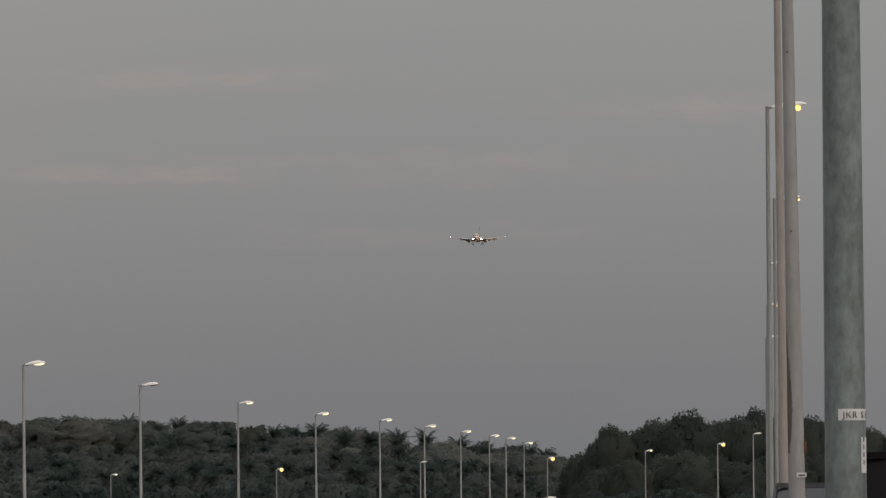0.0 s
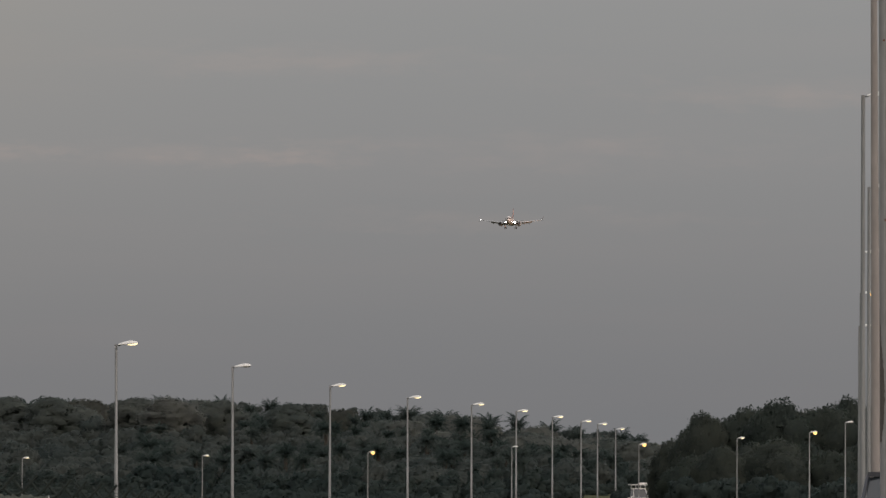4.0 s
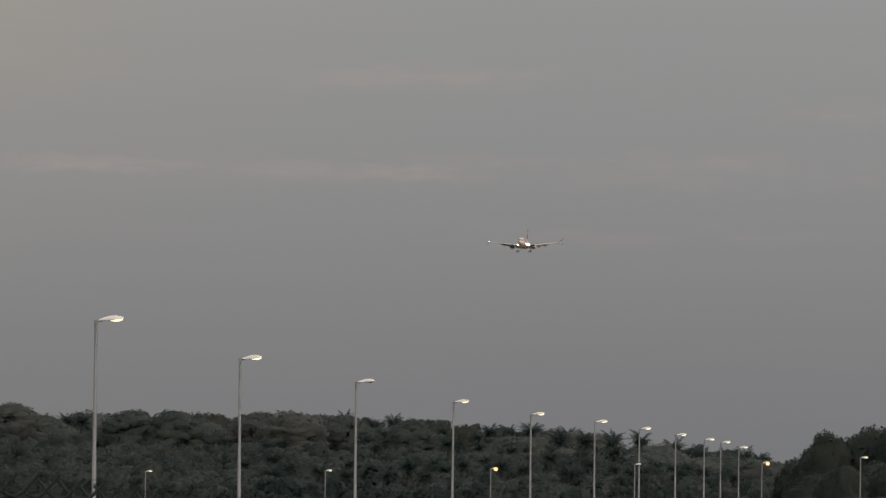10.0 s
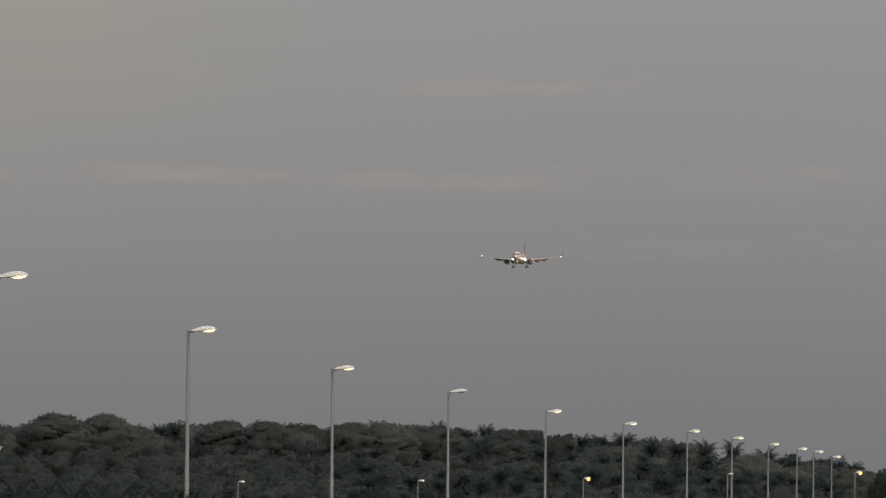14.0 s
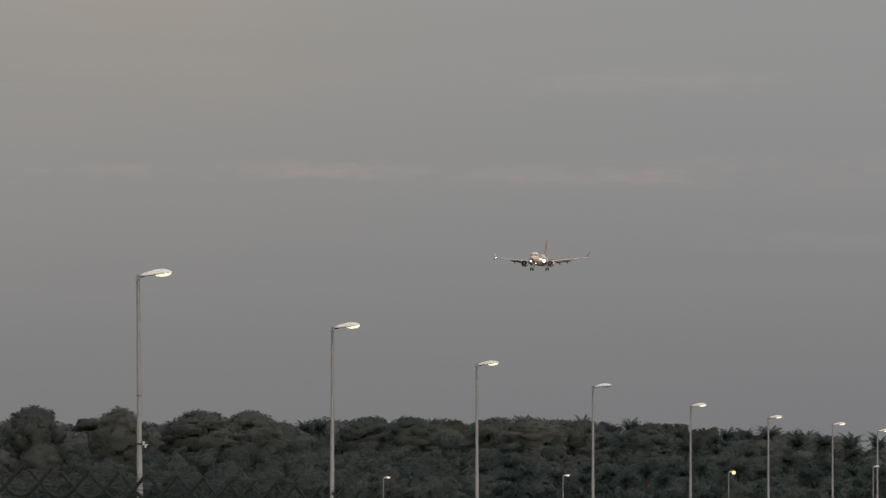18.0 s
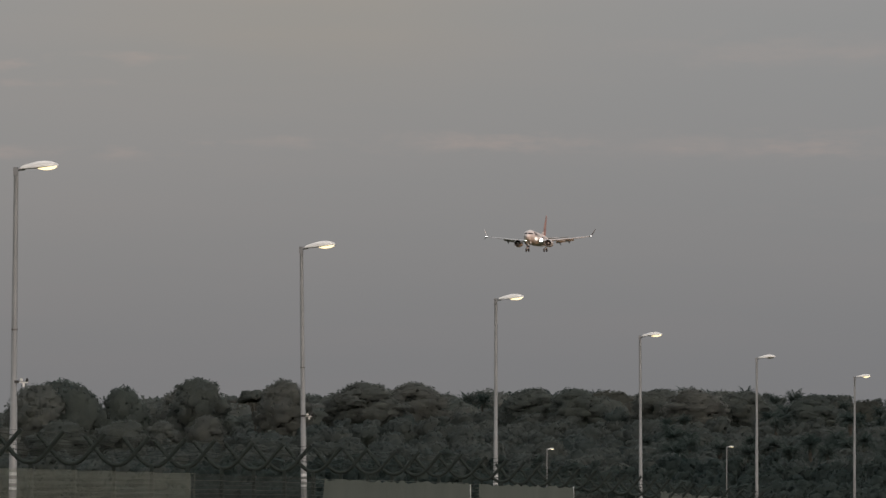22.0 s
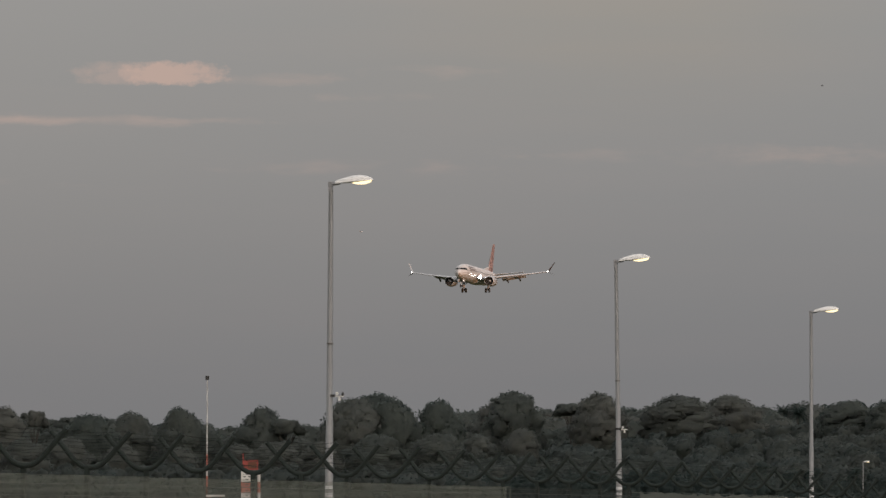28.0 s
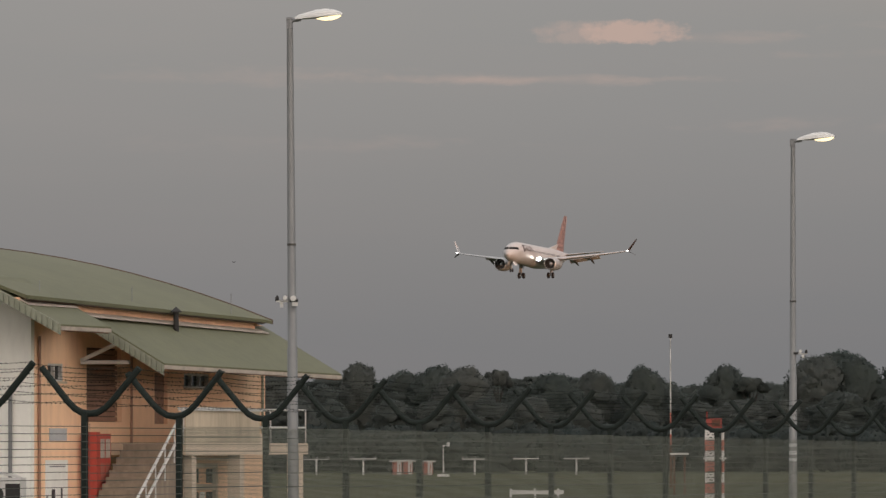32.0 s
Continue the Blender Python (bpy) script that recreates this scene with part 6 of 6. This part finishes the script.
def make_car(name, m, paint, label, w=1.8, l=4.6, h=1.75, pane="glass"):
    """Nose towards -y."""
    car = thing(name, label, "car", m=m)
    sect = ((-0.5, 0.72, 0.42, 0.72), (-0.47, 0.92, 0.30, 0.82), (-0.30, 0.98, 0.25, 0.98), (-0.22, 1.0, 0.25, 1.02), (0.3, 1.0, 0.25, 1.05), (0.46, 0.97, 0.28, 1.05), (0.5, 0.85, 0.42, 0.95))
    body = [[(-w / 2 * k, y * l, lo), (w / 2 * k, y * l, lo), (w / 2 * k, y * l, hi * 0.7), (w / 2 * k * 0.95, y * l, hi), (-w / 2 * k * 0.95, y * l, hi), (-w / 2 * k, y * l, hi * 0.7)] for y, k, lo, hi in sect]
    part("body", solid(loft(body)), M[paint], car, smooth=True)
    cab = [[(-w * k, y * l, z) for k, z in ((0.46, 1.0), (0.455, 1.1))] + [(-w * top * 0.9, y * l + sl, hh), (-w * top * 0.55, y * l + sl, hh + 0.06), (w * top * 0.55, y * l + sl, hh + 0.06), (w * top * 0.9, y * l + sl, hh)] + [(w * k, y * l, z) for k, z in ((0.455, 1.1), (0.46, 1.0))]
           for y, top, hh, sl in ((-0.24, 0.46, 1.02, 0.0), (-0.09, 0.40, h - 0.06, 0.0), (0.3, 0.40, h - 0.06, 0), (0.44, 0.42, 1.05, 0))]
    cabin = part("cabin", solid(loft(cab)), M[pane], car, "dark glazed cabin", smooth=True)
    part("roof", solid(slab([(-w * 0.37, -0.10 * l, h - 0.04), (w * 0.37, -0.10 * l, h - 0.04), (w * 0.37, 0.31 * l, h - 0.04), (-w * 0.37, 0.31 * l, h - 0.04)], (0, 0, 0.07))), M[paint], car)
    for s in (-1, 1):
        part("pillar", solid(tube([(s * w * 0.455, -0.24 * l, 1.02), (s * w * 0.37, -0.09 * l, h - 0.03)], 0.035, 6)), M[paint], cabin)
        part("mirror", solid(box(s * w * 0.5, -0.2 * l, 1.02, s * w * 0.62, -0.17 * l, 1.2)), M[paint], car)
        part("headlight", solid(box(s * w * 0.28 - 0.16, -0.505 * l, 0.66, s * w * 0.28 + 0.16, -0.47 * l, 0.8)), M["lamp_dim"], car)
        for y in (-0.31, 0.30):
            wheel = part("wheel", solid(tube([(s * w * 0.40, y * l, 0.33), (s * w * 0.505, y * l, 0.33)], 0.33, 16)), M["black"], car, smooth=True)
            part("rim", solid(tube([(s * w * 0.50, y * l, 0.33), (s * w * 0.515, y * l, 0.33)], 0.2, 12)), M["grey"], wheel)
    part("number_plate", solid(box(-0.26, -0.51 * l, 0.45, 0.26, -0.50 * l, 0.56)), M["plate"], car)
    part("sticker", solid(box(0.12, -0.187 * l, 1.30, 0.30, -0.18 * l, 1.36)), M["plate"], cabin, "white windscreen sticker")
    return car


p = at(3.12, 84)
make_car("parked_van", Matrix.Translation((p.x, p.y, 0.03)) @ pose(0, 0, 0, 0, 0, -3), "car_dark", "dark blue parked van behind the lamp posts", h=1.78)
p = at(4.22, 60)
dark = make_car("dark_van", Matrix.Translation((p.x, p.y, 0.03)) @ pose(0, 0, 0, 0, 0, 176), "car_black", "black parked van with a red tail lamp", h=2.02, w=1.9, pane="tint")
part("tail_lamp", solid(box(0.80, 2.31, 1.862, 0.84, 2.34, 1.876)), M["tail"], dark, "red tail lamp")
p = at(0.352, 640)
truck = make_car("white_truck", Matrix.Translation((p.x, p.y, rise(p.x, p.y))) @ pose(0, 0, 0, 0, 0, 12), "car_white", "small white truck with a rack on the far road", h=2.05)
for x in (-0.8, -0.25, 0.3, 0.8):
    part("rack_post", solid(tube([(x, 0.4, 2.0), (x, 0.4, 2.5)], 0.05, 6)), M["white"], truck)
part("rack", solid(box(-0.9, -0.6, 2.45, 0.9, 1.6, 2.56)), M["white"], truck, "white roof rack")
part("load", solid(box(0.1, -0.3, 2.57, 0.85, 0.9, 2.75)), M["car_white"], truck, "pale load on the rack")

# ---------------------------------------------------------------- birds


def make_bird(span, material, label):
    """Nose towards -y, wings half raised."""
    bird = thing("bird", label, "bird", "birds in flight")
    k = span
    body = [[(math.cos(2 * math.pi * i / 8) * r * k, y * k, math.sin(2 * math.pi * i / 8) * r * k) for i in range(8)] for y, r in ((-0.32, 0.012), (-0.26, 0.04), (-0.12, 0.075), (0.05, 0.07), (0.2, 0.03))]
    part("body", solid(loft(body)), M[material], bird, smooth=True)
    part("tail", solid(slab([(-0.03 * k, 0.18 * k, 0), (0.03 * k, 0.18 * k, 0), (0.07 * k, 0.36 * k, 0), (-0.07 * k, 0.36 * k, 0)], (0, 0, 0.012 * k))), M[material], bird)
    for s in (1, -1):
        edge = [(0.04, -0.10, 0.03), (0.26, -0.14, 0.15), (0.5, 0.0, 0.12), (0.28, 0.06, 0.14), (0.04, 0.10, 0.03)]
        part("wing", solid(slab([(s * x * k, y * k, z * k) for x, y, z in edge], (0, 0, 0.02 * k))), M[material], bird)
    return bird


egret = make_bird(1.05, "plate", "white bird gliding far behind the lamps")
swift = make_bird(0.55, "black", "small dark bird flying over the roof")
crow = make_bird(0.55, "black", "small dark bird high in the sky")

# ---------------------------------------------------------------- motion


def motions():
    # a straight three-degree approach, 73 m/s
    flight = ((0, -20.1, 3369.9, 158.0), (4, -51.7, 3079.7, 145.5), (8, -82.0, 2789.0, 130.1), (12, -111.2, 2497.9, 114.3), (16, -141.0, 2206.0, 98.5),
              (20, -171.0, 1913.0, 82.8), (24, -201.3, 1618.3, 67.7), (28, -229.2, 1321.1, 51.2), (30, -242.0, 1171.2, 43.2), (32, -253.3, 1020.0, 36.0))
    # bearing and height in degrees at 24 s, and their change per second
    for bird, dist, az, az_rate, el, el_rate, turn in ((egret, 1150, -11.76, 0.197, 2.583, 0.0, 40), (swift, 600, -21.47, 0.565, 3.09, -0.154, 55)):
        rows = []
        for t in (0, 8, 16, 24, 28, 32):
            p = at(az + az_rate * (t - 24), dist)
            rows.append((t, pose(p.x, p.y, 1.6 + dist * math.tan(radians(el + el_rate * (t - 24))), 0, 0, turn)))
        walk(bird, rows)
    rows = []
    # glides down, slows and turns over the road: time, bearing, height in degrees, heading
    for t, az, el, turn in ((0, -14, 9, 35), (20, -13, 8, 35), (24, -8.2, 5.67, 35), (25, -6.845, 5.11, 35), (25.5, -6.177, 4.837, 35), (26.5, -5.85, 4.5, 60), (27.5, -6.13, 4.18, 100), (28, -6.30, 4.07, 120), (29, -6.3, 3.75, 120), (32, -5.5, 3.0, 120)):
        p = at(az, 600)
        rows.append((t, pose(p.x, p.y, 1.6 + 600 * math.tan(radians(el)), 0, 0, turn)))
    walk(crow, rows)
    walk(airliner, [(t, pose(x, y, z + 0.9, -1.5, 0.0, -3.6)) for t, x, y, z in flight])


motions()
